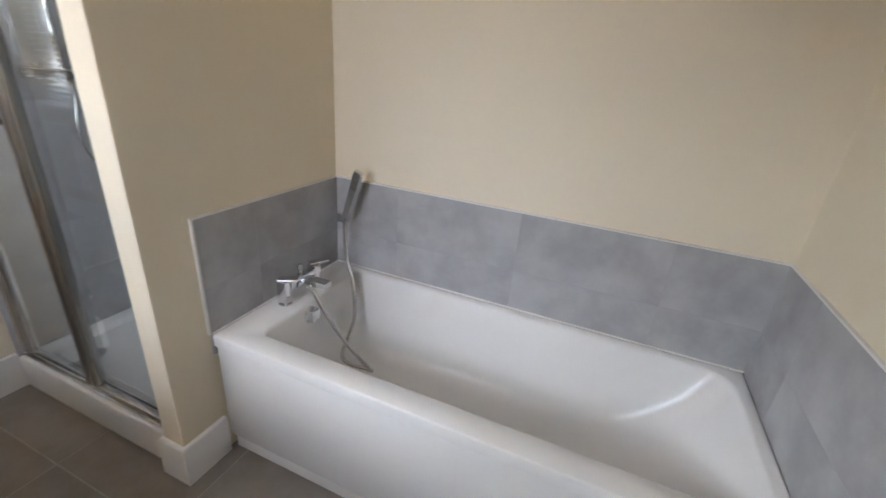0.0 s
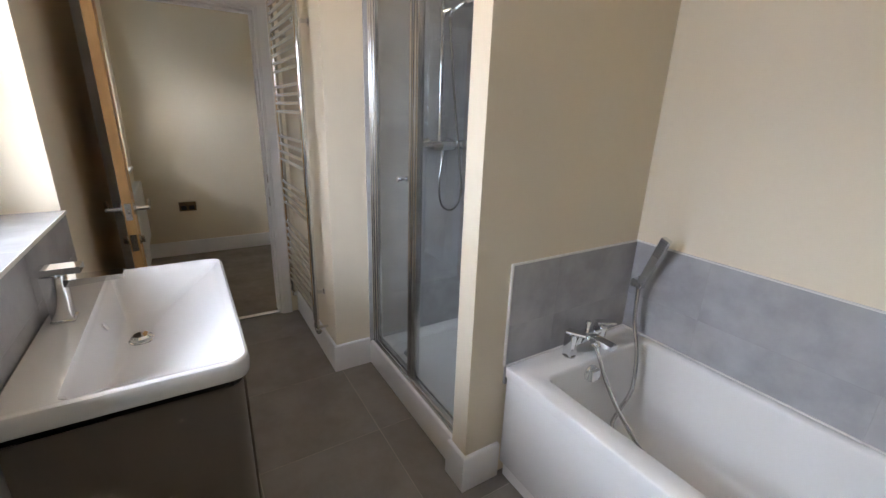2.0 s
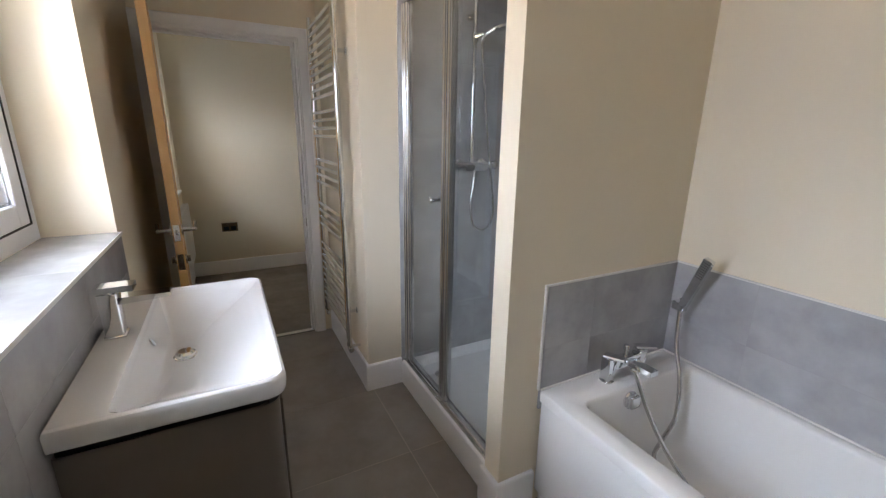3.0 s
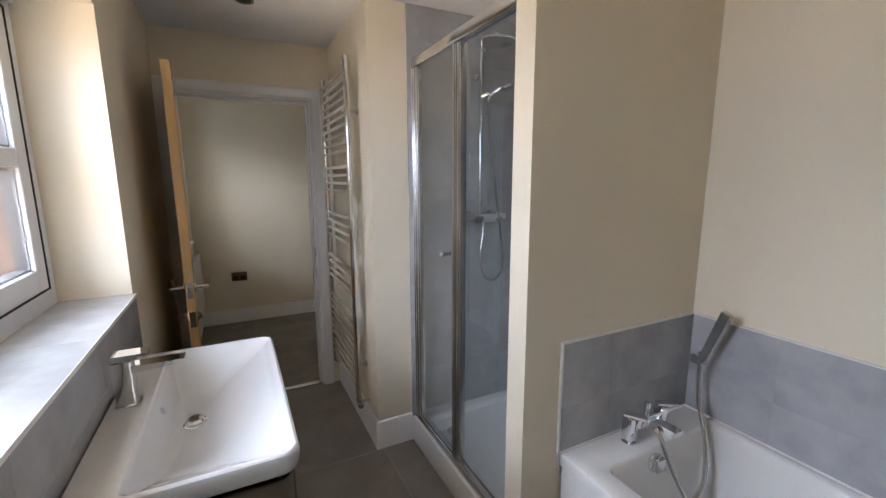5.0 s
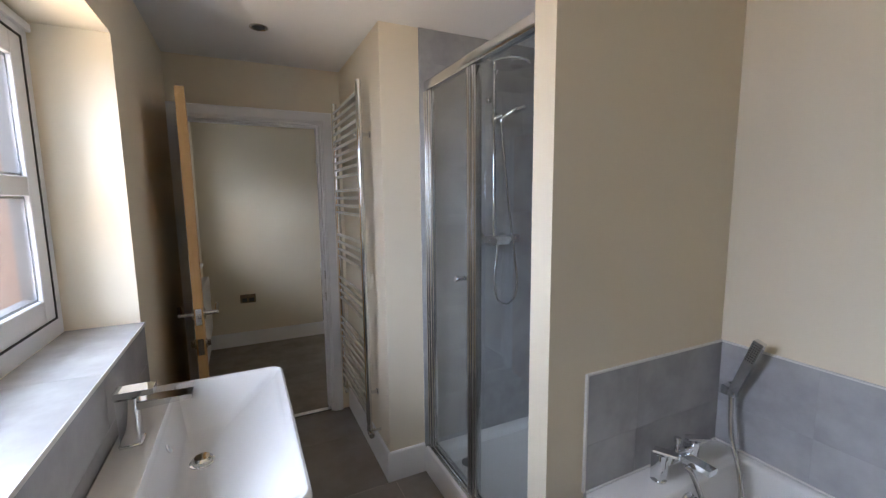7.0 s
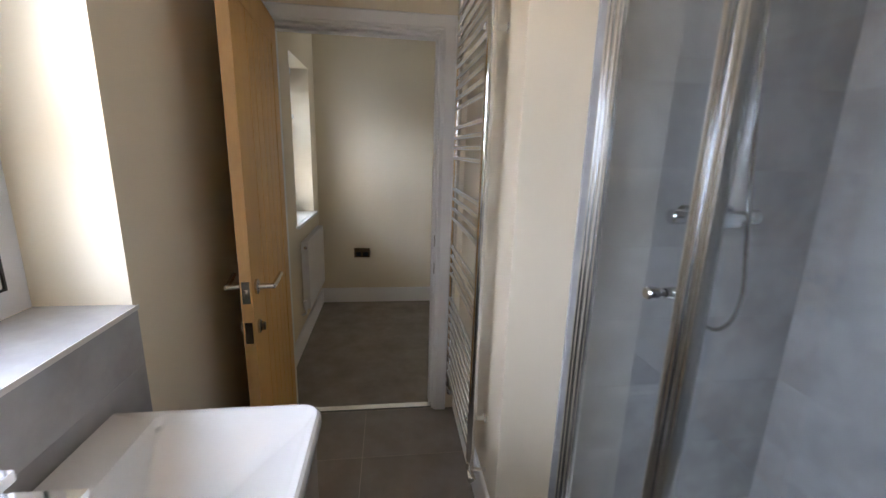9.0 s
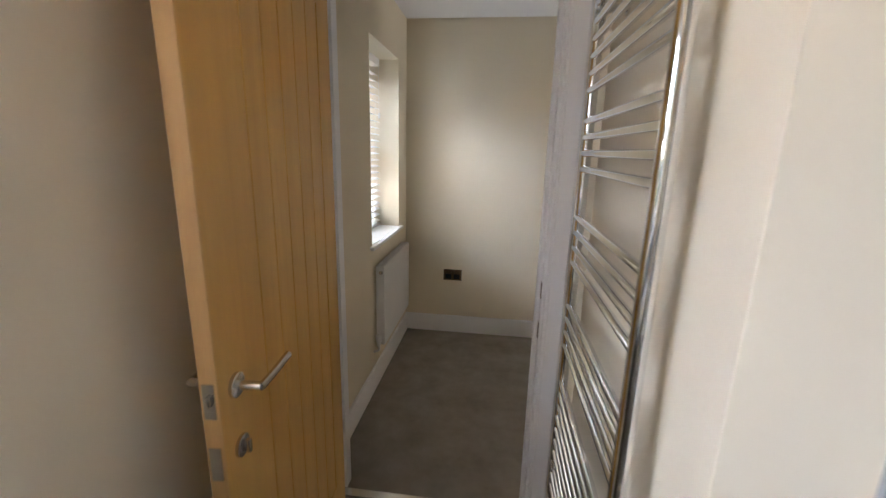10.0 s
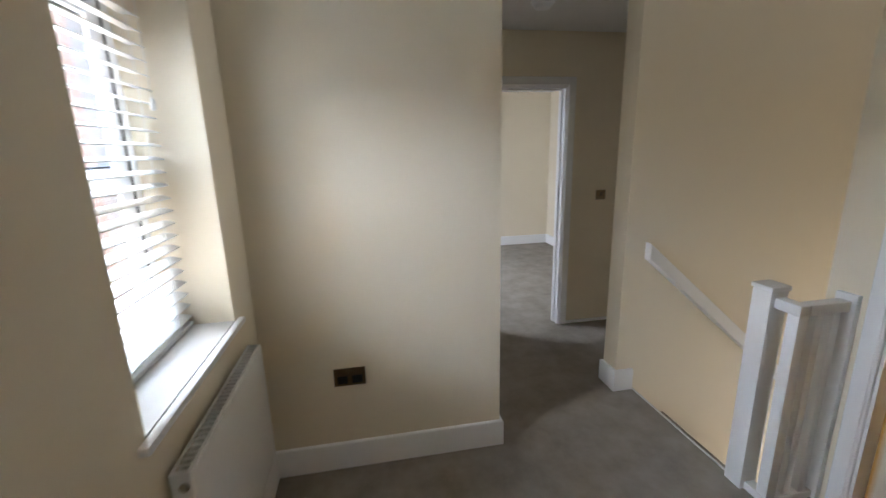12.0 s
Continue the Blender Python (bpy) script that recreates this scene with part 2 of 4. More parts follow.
# ---- plan ----
BATH_H, LAND_H = 2.376, 2.41
PX = 0.915          # shower side wall, and the pier's face
PART0, PART1 = 1.848, 1.954   # partition between shower and bath
WIN_X0, WIN_X1, WIN_Z0, WIN_Z1 = 1.125, 2.45, 1.097, 2.095
LW_X0, LW_X1, LW_Z0, LW_Z1 = -1.530, -0.858, 0.935, 2.085
LY = -0.035        # landing side of the window wall
END = 3.69
BACK = 2.074

# floors
structure("floor_bathroom", boxes((-0.02, 3.9, -0.1, 2.3, -0.2, -0.009)), FLOORGROUT, "buff grout bed under taupe floor tiles")
floor_bath = bpy.data.objects["floor_bathroom"]
structure("floor_landing", boxes((-2.10, -0.02, LY - 0.1, 2.10, -0.2, 0.008), (-3.25, -2.10, 1.0, 1.990, -0.2, 0.008), (-3.25, -2.2, 1.990, 2.9, -0.2, 0.008), (-1.2, -0.02, 2.10, 2.5, -0.2, 0.008)), CARPET, "grey-brown cut pile carpet on the landing")
structure("floor_bedroom", boxes((-6.4, -3.25, -0.3, 3.5, -0.2, 0.008)), CARPET, "grey-brown carpet in the far bedroom")

# walls
structure("wall_window_bathroom", boxes(
    (-0.001, WIN_X0, -0.285, 0, -0.2, 2.6), (WIN_X1, 3.9, -0.285, 0, -0.2, 2.6),
    (WIN_X0, WIN_X1, -0.285, 0, -0.2, WIN_Z0 - 0.012), (WIN_X0, WIN_X1, -0.285, 0, WIN_Z1, 2.6)), CREAM, "cream painted bathroom wall with deep window reveal")
structure("wall_window_landing", boxes(
    (-3.25, LW_X0, -0.335, LY, -0.2, 2.6), (LW_X1, -0.001, -0.335, LY, -0.2, 2.6),
    (LW_X0, LW_X1, -0.335, LY, -0.2, LW_Z0 - 0.025), (LW_X0, LW_X1, -0.335, LY, LW_Z1, 2.6)), CREAM, "cream painted landing wall with deep window reveal")
structure("wall_outside_bathroom", boxes(
    (-0.02, WIN_X0 - 0.01, -0.42, -0.287, -3.2, 2.8), (WIN_X1 + 0.01, 3.9, -0.42, -0.287, -3.2, 2.8),
    (WIN_X0 - 0.01, WIN_X1 + 0.01, -0.42, -0.287, -3.2, WIN_Z0 - 0.02), (WIN_X0 - 0.01, WIN_X1 + 0.01, -0.42, -0.287, WIN_Z1 + 0.01, 2.8)), BRICK, "red-brown brick outer wall round the bathroom window")
structure("wall_outside_landing", boxes(
    (-3.25, LW_X0 - 0.01, -0.47, -0.337, -3.2, 2.8), (LW_X1 + 0.01, -0.021, -0.47, -0.337, -3.2, 2.8),
    (LW_X0 - 0.01, LW_X1 + 0.01, -0.47, -0.337, -3.2, LW_Z0 - 0.03), (LW_X0 - 0.01, LW_X1 + 0.01, -0.47, -0.337, LW_Z1 + 0.01, 2.8)), BRICK, "red-brown brick outer wall round the landing window")
structure("wall_door_bathroom", boxes(
    (-0.13, 0, 0.880, 2.36, -0.2, 2.6), (-0.13, 0, LY - 0.05, 0.046, -0.2, 2.6), (-0.13, 0, 0.046, 0.880, 2.042, 2.6)), CREAM, "cream painted wall round the bathroom doorway")
structure("wall_pier", boxes((0, PX - 0.01, 1.0, 2.3, -0.2, 2.6)), CREAM, "cream painted boxed pier beside the shower")
structure("wall_back", boxes((PX - 0.01, 3.9, BACK, 2.3, -0.2, 2.6)), CREAM, "cream painted wall behind the bath")
structure("wall_partition", boxes((PART0 + 0.01, PART1, 1.188, BACK, -0.2, 2.6)), CREAM, "cream painted stub wall between shower and bath")
structure("wall_end", boxes((END, 3.9, 0, BACK, -0.2, 2.6)), CREAM, "cream painted wall at the foot of the bath")
structure("ceiling_bathroom", boxes((0, 3.9, -0.1, 2.3, BATH_H, BATH_H + 0.1)), CEIL, "matt white plaster ceiling of the bathroom")
structure("ceiling_landing", boxes((-3.2, -0.13, -0.2, 5.6, LAND_H, LAND_H + 0.1)), CEIL, "matt white plaster ceiling of the landing")
structure("ceiling_bedroom", boxes((-6.4, -3.2, -0.4, 3.6, LAND_H - 0.03, LAND_H + 0.1)), CEIL, "matt white ceiling of the far bedroom")
structure("wall_landing_end", boxes((-3.16, -1.785, LY, 1.106, -0.2, 2.6)), CREAM, "cream painted landing wall with a double socket")
structure("wall_stair_side", boxes((-2.24, -2.10, 1.985, 5.6, -3.0, 2.6)), CREAM, "cream painted wall beside the stairs")
structure("wall_landing_back", boxes((-1.262, -1.051, 2.36, 2.5, -3.0, 2.6), (-0.237, 0, 2.36, 2.5, -0.2, 2.6), (-1.051, -0.237, 2.36, 2.5, 2.003, 2.6), (-1.27, -1.2, 2.5, 5.6, -3.0, 2.6)), CREAM, "cream painted wall behind the balustrade")
structure("wall_stair_end", boxes((-2.3, -1.1, 5.5, 5.6, -3.0, 2.6), (-2.24, -1.2, 2.0, 2.1, -3.0, -0.2), (-2.3, -1.1, 2.0, 5.6, -3.1, -3.0)), CREAM, "cream painted wall at the bottom of the stairs")
structure("wall_corridor", boxes(
    (-3.28, -3.16, 2.112, 2.9, -0.2, 2.6), (-3.28, -3.16, -0.2, 1.278, -0.2, 2.6), (-3.28, -3.16, 1.278, 2.112, 2.022, 2.6), (-3.28, -2.24, 2.8, 2.9, -0.2, 2.6)), CREAM, "cream painted corridor wall round a doorway")
structure("wall_bedroom", boxes(
    (-6.4, -6.3, -0.4, 3.5, -0.2, 2.6), (-6.4, -3.1, 3.4, 3.5, -0.2, 2.6), (-6.4, -5.4, -0.4, -0.2, -0.2, 2.6), (-4.0, -3.1, -0.4, -0.2, -0.2, 2.6),
    (-5.4, -4.0, -0.4, -0.2, -0.2, 0.95), (-5.4, -4.0, -0.4, -0.2, 2.08, 2.6), (-3.28, -3.16, 2.9, 3.4, -0.2, 2.6)), CREAM, "cream painted walls of the far bedroom")


# ---- skirting and trim ----
def skirt_profile(h, t):
    return [(0, 0), (t, 0), (t, h - 0.012), (t - 0.003, h - 0.004), (t - 0.008, h), (0, h)]


def skirting(name, a, b, h, t, side, label, m0=0, m1=0):
    """Board from a to b on the floor; side +1 puts it left of the way from a to b. m0, m1: mitre at the ends (+1 outside corner, -1 inside)."""
    a, b = Vector((*a, 0)), Vector((*b, 0))
    d = (b - a).normalized()
    n = Vector((-d.y, d.x, 0)) * side
    bm = bmesh.new()
    ra = ring(bm, [a + n * u - d * (u * m0) + Vector((0, 0, z)) for u, z in skirt_profile(h, t)])
    rb = ring(bm, [b + n * u + d * (u * m1) + Vector((0, 0, z)) for u, z in skirt_profile(h, t)])
    bridge(bm, ra, rb)
    bm.faces.new(ra[::-1])
    bm.faces.new(rb)
    return structure(name, bm, WHITE, label)


SKL = "white gloss painted timber skirting board"
skirting("baseboard_radiator", (0.0, 1.0), (PX - 0.01, 1.0), 0.165, 0.018, -1, SKL, 0, 1)
skirting("baseboard_pier", (PX - 0.01, 1.0), (PX - 0.01, 1.202), 0.165, 0.018, -1, SKL, 1, 0)
skirting("baseboard_tray", (PX + 0.008, 1.222), (PART0 - 0.008, 1.222), 0.148, 0.020, -1, SKL)
skirting("baseboard_partition_side", (PART0 + 0.01, 1.225), (PART0 + 0.01, 1.188), 0.165, 0.018, -1, SKL, 0, 1)
skirting("baseboard_partition_end", (PART0 + 0.01, 1.188), (PART1, 1.188), 0.165, 0.018, -1, SKL, 1, 1)
skirting("baseboard_partition", (PART1, 1.188), (PART1, 1.350), 0.165, 0.018, -1, SKL, 1, 0)
skirting("baseboard_window", (0.05, 0.0), (1.15, 0.0), 0.165, 0.018, 1, SKL)
skirting("baseboard_landing_window", (-0.131, LY), (-1.785, LY), 0.15, 0.018, -1, SKL, 0, -1)
skirting("baseboard_landing_end", (-1.785, LY), (-1.785, 1.106), 0.15, 0.018, -1, SKL, -1, 1)
skirting("baseboard_landing_return", (-1.785, 1.106), (-3.16, 1.106), 0.15, 0.018, -1, SKL, 1, 0)
skirting("baseboard_stair_wall_end", (-2.24, 1.985), (-2.10, 1.985), 0.15, 0.018, -1, SKL, 1, 1)
skirting("baseboard_stair_wall", (-2.10, 1.985), (-2.10, 2.10), 0.15, 0.018, -1, SKL, 1, 0)
skirting("baseboard_corridor", (-3.16, 2.165), (-3.16, 2.8), 0.030, 0.018, -1, SKL)
skirting("baseboard_bedroom_back", (-6.3, -0.2), (-6.3, 3.4), 0.15, 0.018, -1, SKL)
skirting("baseboard_bedroom_side", (-6.3, 3.4), (-3.28, 3.4), 0.15, 0.018, -1, SKL)
skirting("baseboard_landing_back", (-1.262, 2.36), (-1.235, 2.36), 0.15, 0.018, -1, SKL)

ARCH = [(0.0, 0.0), (0.0, 0.009), (0.003, 0.012), (0.009, 0.013), (0.012, 0.018), (0.062, 0.019), (0.068, 0.015), (0.070, 0.010), (0.070, 0.0)]


def frame_run(bm, origin, along, out, up, y0, y1, top, reveal=0.011):
    """Moulded architrave round three sides. along: direction across the opening, out: away from the wall."""
    o, al, ou = Vector(origin), Vector(along), Vector(out)
    up = Vector((0, 0, 1))
    for side, edge in ((-1, y0 - reveal), (1, y1 + reveal)):
        lo = ring(bm, [o + al * (edge + side * u) + ou * w for u, w in ARCH])
        hi = ring(bm, [o + al * (edge + side * u) + ou * w + up * (top + reveal + u) for u, w in ARCH])
        bridge(bm, lo, hi)
        bm.faces.new(lo[::-1])
        bm.faces.new(hi)
    a = ring(bm, [o + al * (y0 - reveal - u) + ou * w + up * (top + reveal + u) for u, w in ARCH])
    b = ring(bm, [o + al * (y1 + reveal + u) + ou * w + up * (top + reveal + u) for u, w in ARCH])
    bridge(bm, a, b)
    bm.faces.new(a[::-1])
    bm.faces.new(b)


def door_frame(name, x_front, x_back, y0, y1, top, label, front=True, back=True):
    f = thing(name, ((x_front + x_back) / 2, (y0 + y1) / 2, 0), label, "", kind="structure")
    d = 1 if x_front > x_back else -1
    lo, hi = min(x_front, x_back), max(x_front, x_back)
    bm = boxes((lo, hi, y0 - 0.024, y0, 0, top + 0.02), (lo, hi, y1, y1 + 0.024, 0, top + 0.02), (lo, hi, y0, y1, top, top + 0.02))
    part("lining", bm, WHITE, f)
    s0, s1 = (lo + 0.03, hi - 0.05) if d > 0 else (lo + 0.05, hi - 0.03)
    bm = boxes((s0, s1, y0, y0 + 0.012, 0, top), (s0, s1, y1 - 0.012, y1, 0, top), (s0, s1, y0 + 0.012, y1 - 0.012, top - 0.012, top))
    part("door_stop", bm, WHITE, f)
    if front:
        bm = bmesh.new()
        frame_run(bm, (x_front + 0.001 * d, 0, 0), (0, 1, 0), (d, 0, 0), None, y0, y1, top)
        part("architrave", bm, WHITE, f)
    if back:
        bm = bmesh.new()
        frame_run(bm, (x_back - 0.001 * d, 0, 0), (0, 1, 0), (-d, 0, 0), None, y0, y1, top)
        part("architrave", bm, WHITE, f)
    return f


df = door_frame("door_frame_bathroom", 0.0, -0.13, 0.070, 0.856, 2.021, "white painted moulded door lining and architrave")
part("strike_plate", boxes((-0.032, -0.008, 0.8525, 0.8565, 0.975, 1.035)), NICKEL, df, "satin nickel strike plate")
part("bolt_keep", boxes((-0.032, -0.008, 0.8525, 0.8565, 0.82, 0.88)), NICKEL, df, "satin nickel bolt keep")
structure("threshold_strip", boxes((-0.045, -0.005, 0.072, 0.854, -0.01, 0.012)), SATIN, "polished aluminium carpet threshold strip")
door_frame("door_frame_bedroom", -3.16, -3.28, 1.30, 2.090, 2.001, "white painted door lining of the far bedroom", back=False)


# ---- oak doors ----
def lever_handle(parent, x, y, z, s, name="door_handle"):
    """Lever on a round rose; s is the side (+1: +y). Points towards -x."""
    bm = bmesh.new()
    lathe(bm, (x, y, z), (0, s, 0), [(0, 0.026), (0.007, 0.026), (0.009, 0.022)])
    lathe(bm, (x, y, z), (0, s, 0), [(0.008, 0.010), (0.056, 0.009)], 14)
    tube(bm, [(x + 0.004, y + s * 0.056, z), (x - 0.05, y + s * 0.058, z + 0.002), (x - 0.118, y + s * 0.062, z + 0.010)], 0.0085, 10, 4)
    return part(name, bm, NICKEL, parent, "satin nickel lever handle on a round rose")


def oak_door(name, at, turn, length, label, height=1.975):
    d = thing(name, at, label, "door")
    t, st = 0.036, 0.106
    frame_b = boxes((0, st, 0, t, 0.0, height), (length - st, length, 0, t, 0.0, height), (st, length - st, 0, t, height - 0.11, height), (st, length - st, 0, t, 0.0, 0.19))
    part("door_frame_timber", frame_b, OAK, d, "oak stiles and rails")
    n = 6
    w = (length - 2 * st) / n
    for k in range(n):
        x0, x1 = st + k * w, st + (k + 1) * w
        bm = bmesh.new()
        prof = [(x0 + 0.0008, 0.006), (x1 - 0.0008, 0.006), (x1 - 0.0011, 0.024), (x1 - 0.0040, 0.0335), (x0 + 0.0040, 0.0335), (x0 + 0.0011, 0.024)]
        a = ring(bm, [(x, y, 0.19) for x, y in prof])
        b = ring(bm, [(x, y, height - 0.11) for x, y in prof])
        bridge(bm, a, b)
        bm.faces.new(a[::-1])
        bm.faces.new(b)
        part("board", bm, OAK, d)
    part("lipping", boxes((length, length + 0.004, 0.0005, t - 0.0005, 0.001, height - 0.001)), OAKEDGE, d, "pale oak edge lipping")
    e = length + 0.004
    lever_handle(d, length - 0.055, t, 1.005, 1)
    lever_handle(d, length - 0.055, 0, 1.005, -1)
    bm = boxes((e, e + 0.002, 0.006, 0.030, 0.965, 1.04))
    box(bm, e, e + 0.010, 0.012, 0.024, 0.995, 1.015, 0.002)
    part("latch", bm, NICKEL, d, "satin nickel tubular latch plate")
    part("bolt_plate", boxes((e, e + 0.002, 0.006, 0.030, 0.825, 0.90)), NICKEL, d, "satin nickel bolt face plate")
    for s, y in ((1, t), (-1, 0)):
        bm = bmesh.new()
        lathe(bm, (length - 0.055, y, 0.862), (0, s, 0), [(0, 0.024), (0.006, 0.024), (0.008, 0.020)])
        box(bm, length - 0.060, length - 0.050, min(y + s * 0.008, y + s * 0.022), max(y + s * 0.008, y + s * 0.022), 0.847, 0.877, 0.002)
        part("thumb_turn", bm, NICKEL, d, "satin nickel bathroom bolt turn")
    for z in (0.25, 1.0, 1.72):
        bm = bmesh.new()
        tube(bm, [(-0.004, t / 2 - 0.012, z), (-0.004, t / 2 - 0.012, z + 0.1)], 0.006, 10)
        part("hinge", bm, SATIN, d, "bright steel butt hinge")
    d.matrix_basis = pose(at[0], at[1], at[2], 0, 0, turn)
    return d


oak_door("bathroom_door", (0, 0, 0), 0, 0.762, "open oak boarded door with nickel lever handles", 2.008)
bd = bpy.data.objects["bathroom_door"]
bd.matrix_basis = pose(0.044, 0.071, 0.008, 0, 0, 4.7)

# closed oak door off the landing
f2 = thing("door_frame_landing", (-0.7, 2.36, 0), "white painted lining and architrave beside the balustrade", "", kind="structure")
part("lining", boxes((-1.049, -1.025, 2.361, 2.499, 0, 2.0), (-0.263, -0.239, 2.361, 2.499, 0, 2.0), (-1.025, -0.263, 2.361, 2.499, 1.98, 2.0)), WHITE, f2)
bm = bmesh.new()
frame_run(bm, (0, 2.359, 0), (1, 0, 0), (0, -1, 0), None, -1.025, -0.263, 1.98)
part("architrave", bm, WHITE, f2)
od2 = oak_door("landing_door", (0, 0, 0), 0, 0.752, "closed oak boarded door in a white frame", 1.965)
od2.matrix_basis = pose(-0.267, 2.46, 0.01, 0, 0, 180)


# ---- windows ----
def upvc_window(name, x0, x1, y, z0, z1, split_x, label):
    w = thing(name, ((x0 + x1) / 2, y, z0), label, "window", kind="structure")
    fr = 0.060
    d = 0.06
    bm = boxes((x0, x0 + fr, y - d, y, z0, z1), (x1 - fr, x1, y - d, y, z0, z1), (x0 + fr, x1 - fr, y - d, y, z0, z0 + fr), (x0 + fr, x1 - fr, y - d, y, z1 - fr, z1))
    xs = [x0 + fr] + [v for v in split_x] + [x1 - fr]
    for v in split_x:
        box(bm, v - 0.03, v + 0.03, y - d, y, z0 + fr, z1 - fr)
    part("window_frame", bm, UPVC, w, "white upvc outer frame")
    for a, b in zip(xs, xs[1:]):
        a2 = a + (0.03 if a in split_x else 0) + 0.004
        b2 = b - (0.03 if b in split_x else 0) - 0.004
        zz0, zz1 = z0 + fr + 0.004, z1 - fr - 0.004
        g = boxes((a2 - 0.005, a2, y - 0.04, y + 0.008, zz0 - 0.004, zz1 + 0.004), (b2, b2 + 0.004, y - 0.04, y + 0.008, zz0 - 0.004, zz1 + 0.004),
                  (a2, b2, y - 0.04, y + 0.008, zz0 - 0.004, zz0), (a2, b2, y - 0.04, y + 0.008, zz1, zz1 + 0.004))
        part("gasket", g, GASKET, w, "black rubber seal")
        s = 0.072
        zm = (zz0 + zz1) / 2 - 0.012
        bm = bmesh.new()
        for q in ((a2, a2 + s, zz0, zz1), (b2 - s, b2, zz0, zz1), (a2 + s, b2 - s, zz0, zz0 + s), (a2 + s, b2 - s, zz1 - s, zz1), (a2 + s, b2 - s, zm - 0.029, zm + 0.029)):
            box(bm, q[0], q[1], y - 0.045, y + 0.005, q[2], q[3], 0.003, 1)
        part("sash", bm, UPVC, w, "white upvc sash with a glazing bar")
        for c, e in ((zz0 + s, zm - 0.029), (zm + 0.029, zz1 - s)):
            p = part("pane", boxes((a2 + s - 0.002, b2 - s + 0.002, y - 0.010, y - 0.006, c - 0.002, e + 0.002)), GLASS, w)
            p.visible_shadow = False
            u0, u1 = a2 + s, b2 - s
            part("spacer", boxes((u0, u0 + 0.008, y - 0.046, y - 0.0105, c, e), (u1 - 0.008, u1, y - 0.046, y - 0.0105, c, e),
                                 (u0 + 0.008, u1 - 0.008, y - 0.046, y - 0.0105, c, c + 0.008), (u0 + 0.008, u1 - 0.008, y - 0.046, y - 0.0105, e - 0.008, e)), SPACER, w, "dark grey glazing spacer")
        bm = bmesh.new()
        box(bm, b2 - 0.04, b2 - 0.018, y + 0.005, y + 0.018, z0 + 0.45, z0 + 0.56, 0.003)
        box(bm, b2 - 0.037, b2 - 0.021, y + 0.018, y + 0.030, z0 + 0.38, z0 + 0.52, 0.004)
        part("window_handle", bm, UPVC, w, "white window handle")
    vent = bmesh.new()
    box(vent, x0 + 0.012, x0 + 0.40, y, y + 0.018, z1 - 0.036, z1 - 0.010, 0.004)
    part("trickle_vent", vent, UPVC, w, "white trickle vent")
    return w


upvc_window("window_bathroom", WIN_X0, WIN_X1, -0.215, WIN_Z0, WIN_Z1, [1.79], "white upvc casement window with glazing bars")
upvc_window("window_landing", LW_X0, LW_X1, -0.265, LW_Z0 - 0.02, LW_Z1, [], "white upvc window behind a venetian blind")
# Unseen window, assumed here to let daylight into the bedroom.
upvc_window("window_bedroom", -5.4, -4.0, -0.32, 0.95, 2.08, [-4.7], "assumed white upvc window of the far bedroom, out of view")

# landing window board
bm = bmesh.new()
box(bm, LW_X0 + 0.001, LW_X1 - 0.001, -0.28, LY, LW_Z0 - 0.024, LW_Z0)
box(bm, LW_X0 - 0.045, LW_X1 + 0.045, LY + 0.001, LY + 0.028, LW_Z0 - 0.024, LW_Z0, 0.006)
structure("window_sill_landing", bm, WHITE, "white painted window board")


def venetian_blind(name, x0, x1, y, z0, z1, label):
    b = thing(name, ((x0 + x1) / 2, y, z0), label, "blind")
    part("headrail", boxes((x0, x1, y - 0.028, y + 0.028, z1 - 0.045, z1)), SLAT, b, "white headrail and valance")
    bm = bmesh.new()
    box(bm, x0, x1, y - 0.024, y + 0.024, z0, z0 + 0.016, 0.004)
    part("bottom_rail", bm, SLAT, b)
    n = int((z1 - 0.06 - z0) / 0.0435)
    me = None
    for k in range(n):
        z = z0 + 0.04 + k * 0.0435
        if me is None:
            bm = bmesh.new()
            prof = [(-0.024, -0.0065), (-0.012, -0.0015), (0.0, 0.001), (0.012, 0.0015), (0.024, 0.0005)]
            tl = math.radians(-20)
            pr = [(u * math.cos(tl) - w * math.sin(tl), u * math.sin(tl) + w * math.cos(tl)) for u, w in prof]
            a = ring(bm, [(x0 + 0.003, u, w) for u, w in pr] + [(x0 + 0.003, u, w + 0.0028) for u, w in pr[::-1]])
            c = ring(bm, [(x1 - 0.003, u, w) for u, w in pr] + [(x1 - 0.003, u, w + 0.0028) for u, w in pr[::-1]])
            bridge(bm, a, c)
            bm.faces.new(a[::-1])
            bm.faces.new(c)
            ob = part("slat", bm, SLAT, b, "white faux wood slat")
            me = ob.data
        else:
            ob = new("slat", me)
            ob.parent = b
            ob.matrix_parent_inverse = b.matrix_basis.inverted()
        ob.location = (0, y, z)
    for x in (x0 + 0.10, x1 - 0.10):
        for dy in (-0.026, 0.026):
            bm = bmesh.new()
            tube(bm, [(x, y + dy, z0 + 0.01), (x, y + dy, z1 - 0.03)], 0.0011, 5)
            part("ladder_cord", bm, CORD, b)
    bm = bmesh.new()
    tube(bm, [(x0 + 0.05, y + 0.035, z1 - 0.04), (x0 + 0.05, y + 0.037, z1 - 0.35)], 0.0012, 5)
    lathe(bm, (x0 + 0.05, y + 0.037, z1 - 0.35), (0, 0, -1), [(0, 0.003), (0.01, 0.008), (0.035, 0.009), (0.04, 0.004)], 10)
    part("pull_cord", bm, CORD, b, "pull cord with an acorn end")
    return b


venetian_blind("venetian_blind", LW_X0 + 0.012, LW_X1 - 0.012, -0.195, LW_Z0 + 0.006, LW_Z1 - 0.002, "white faux wood venetian blind with open slats")

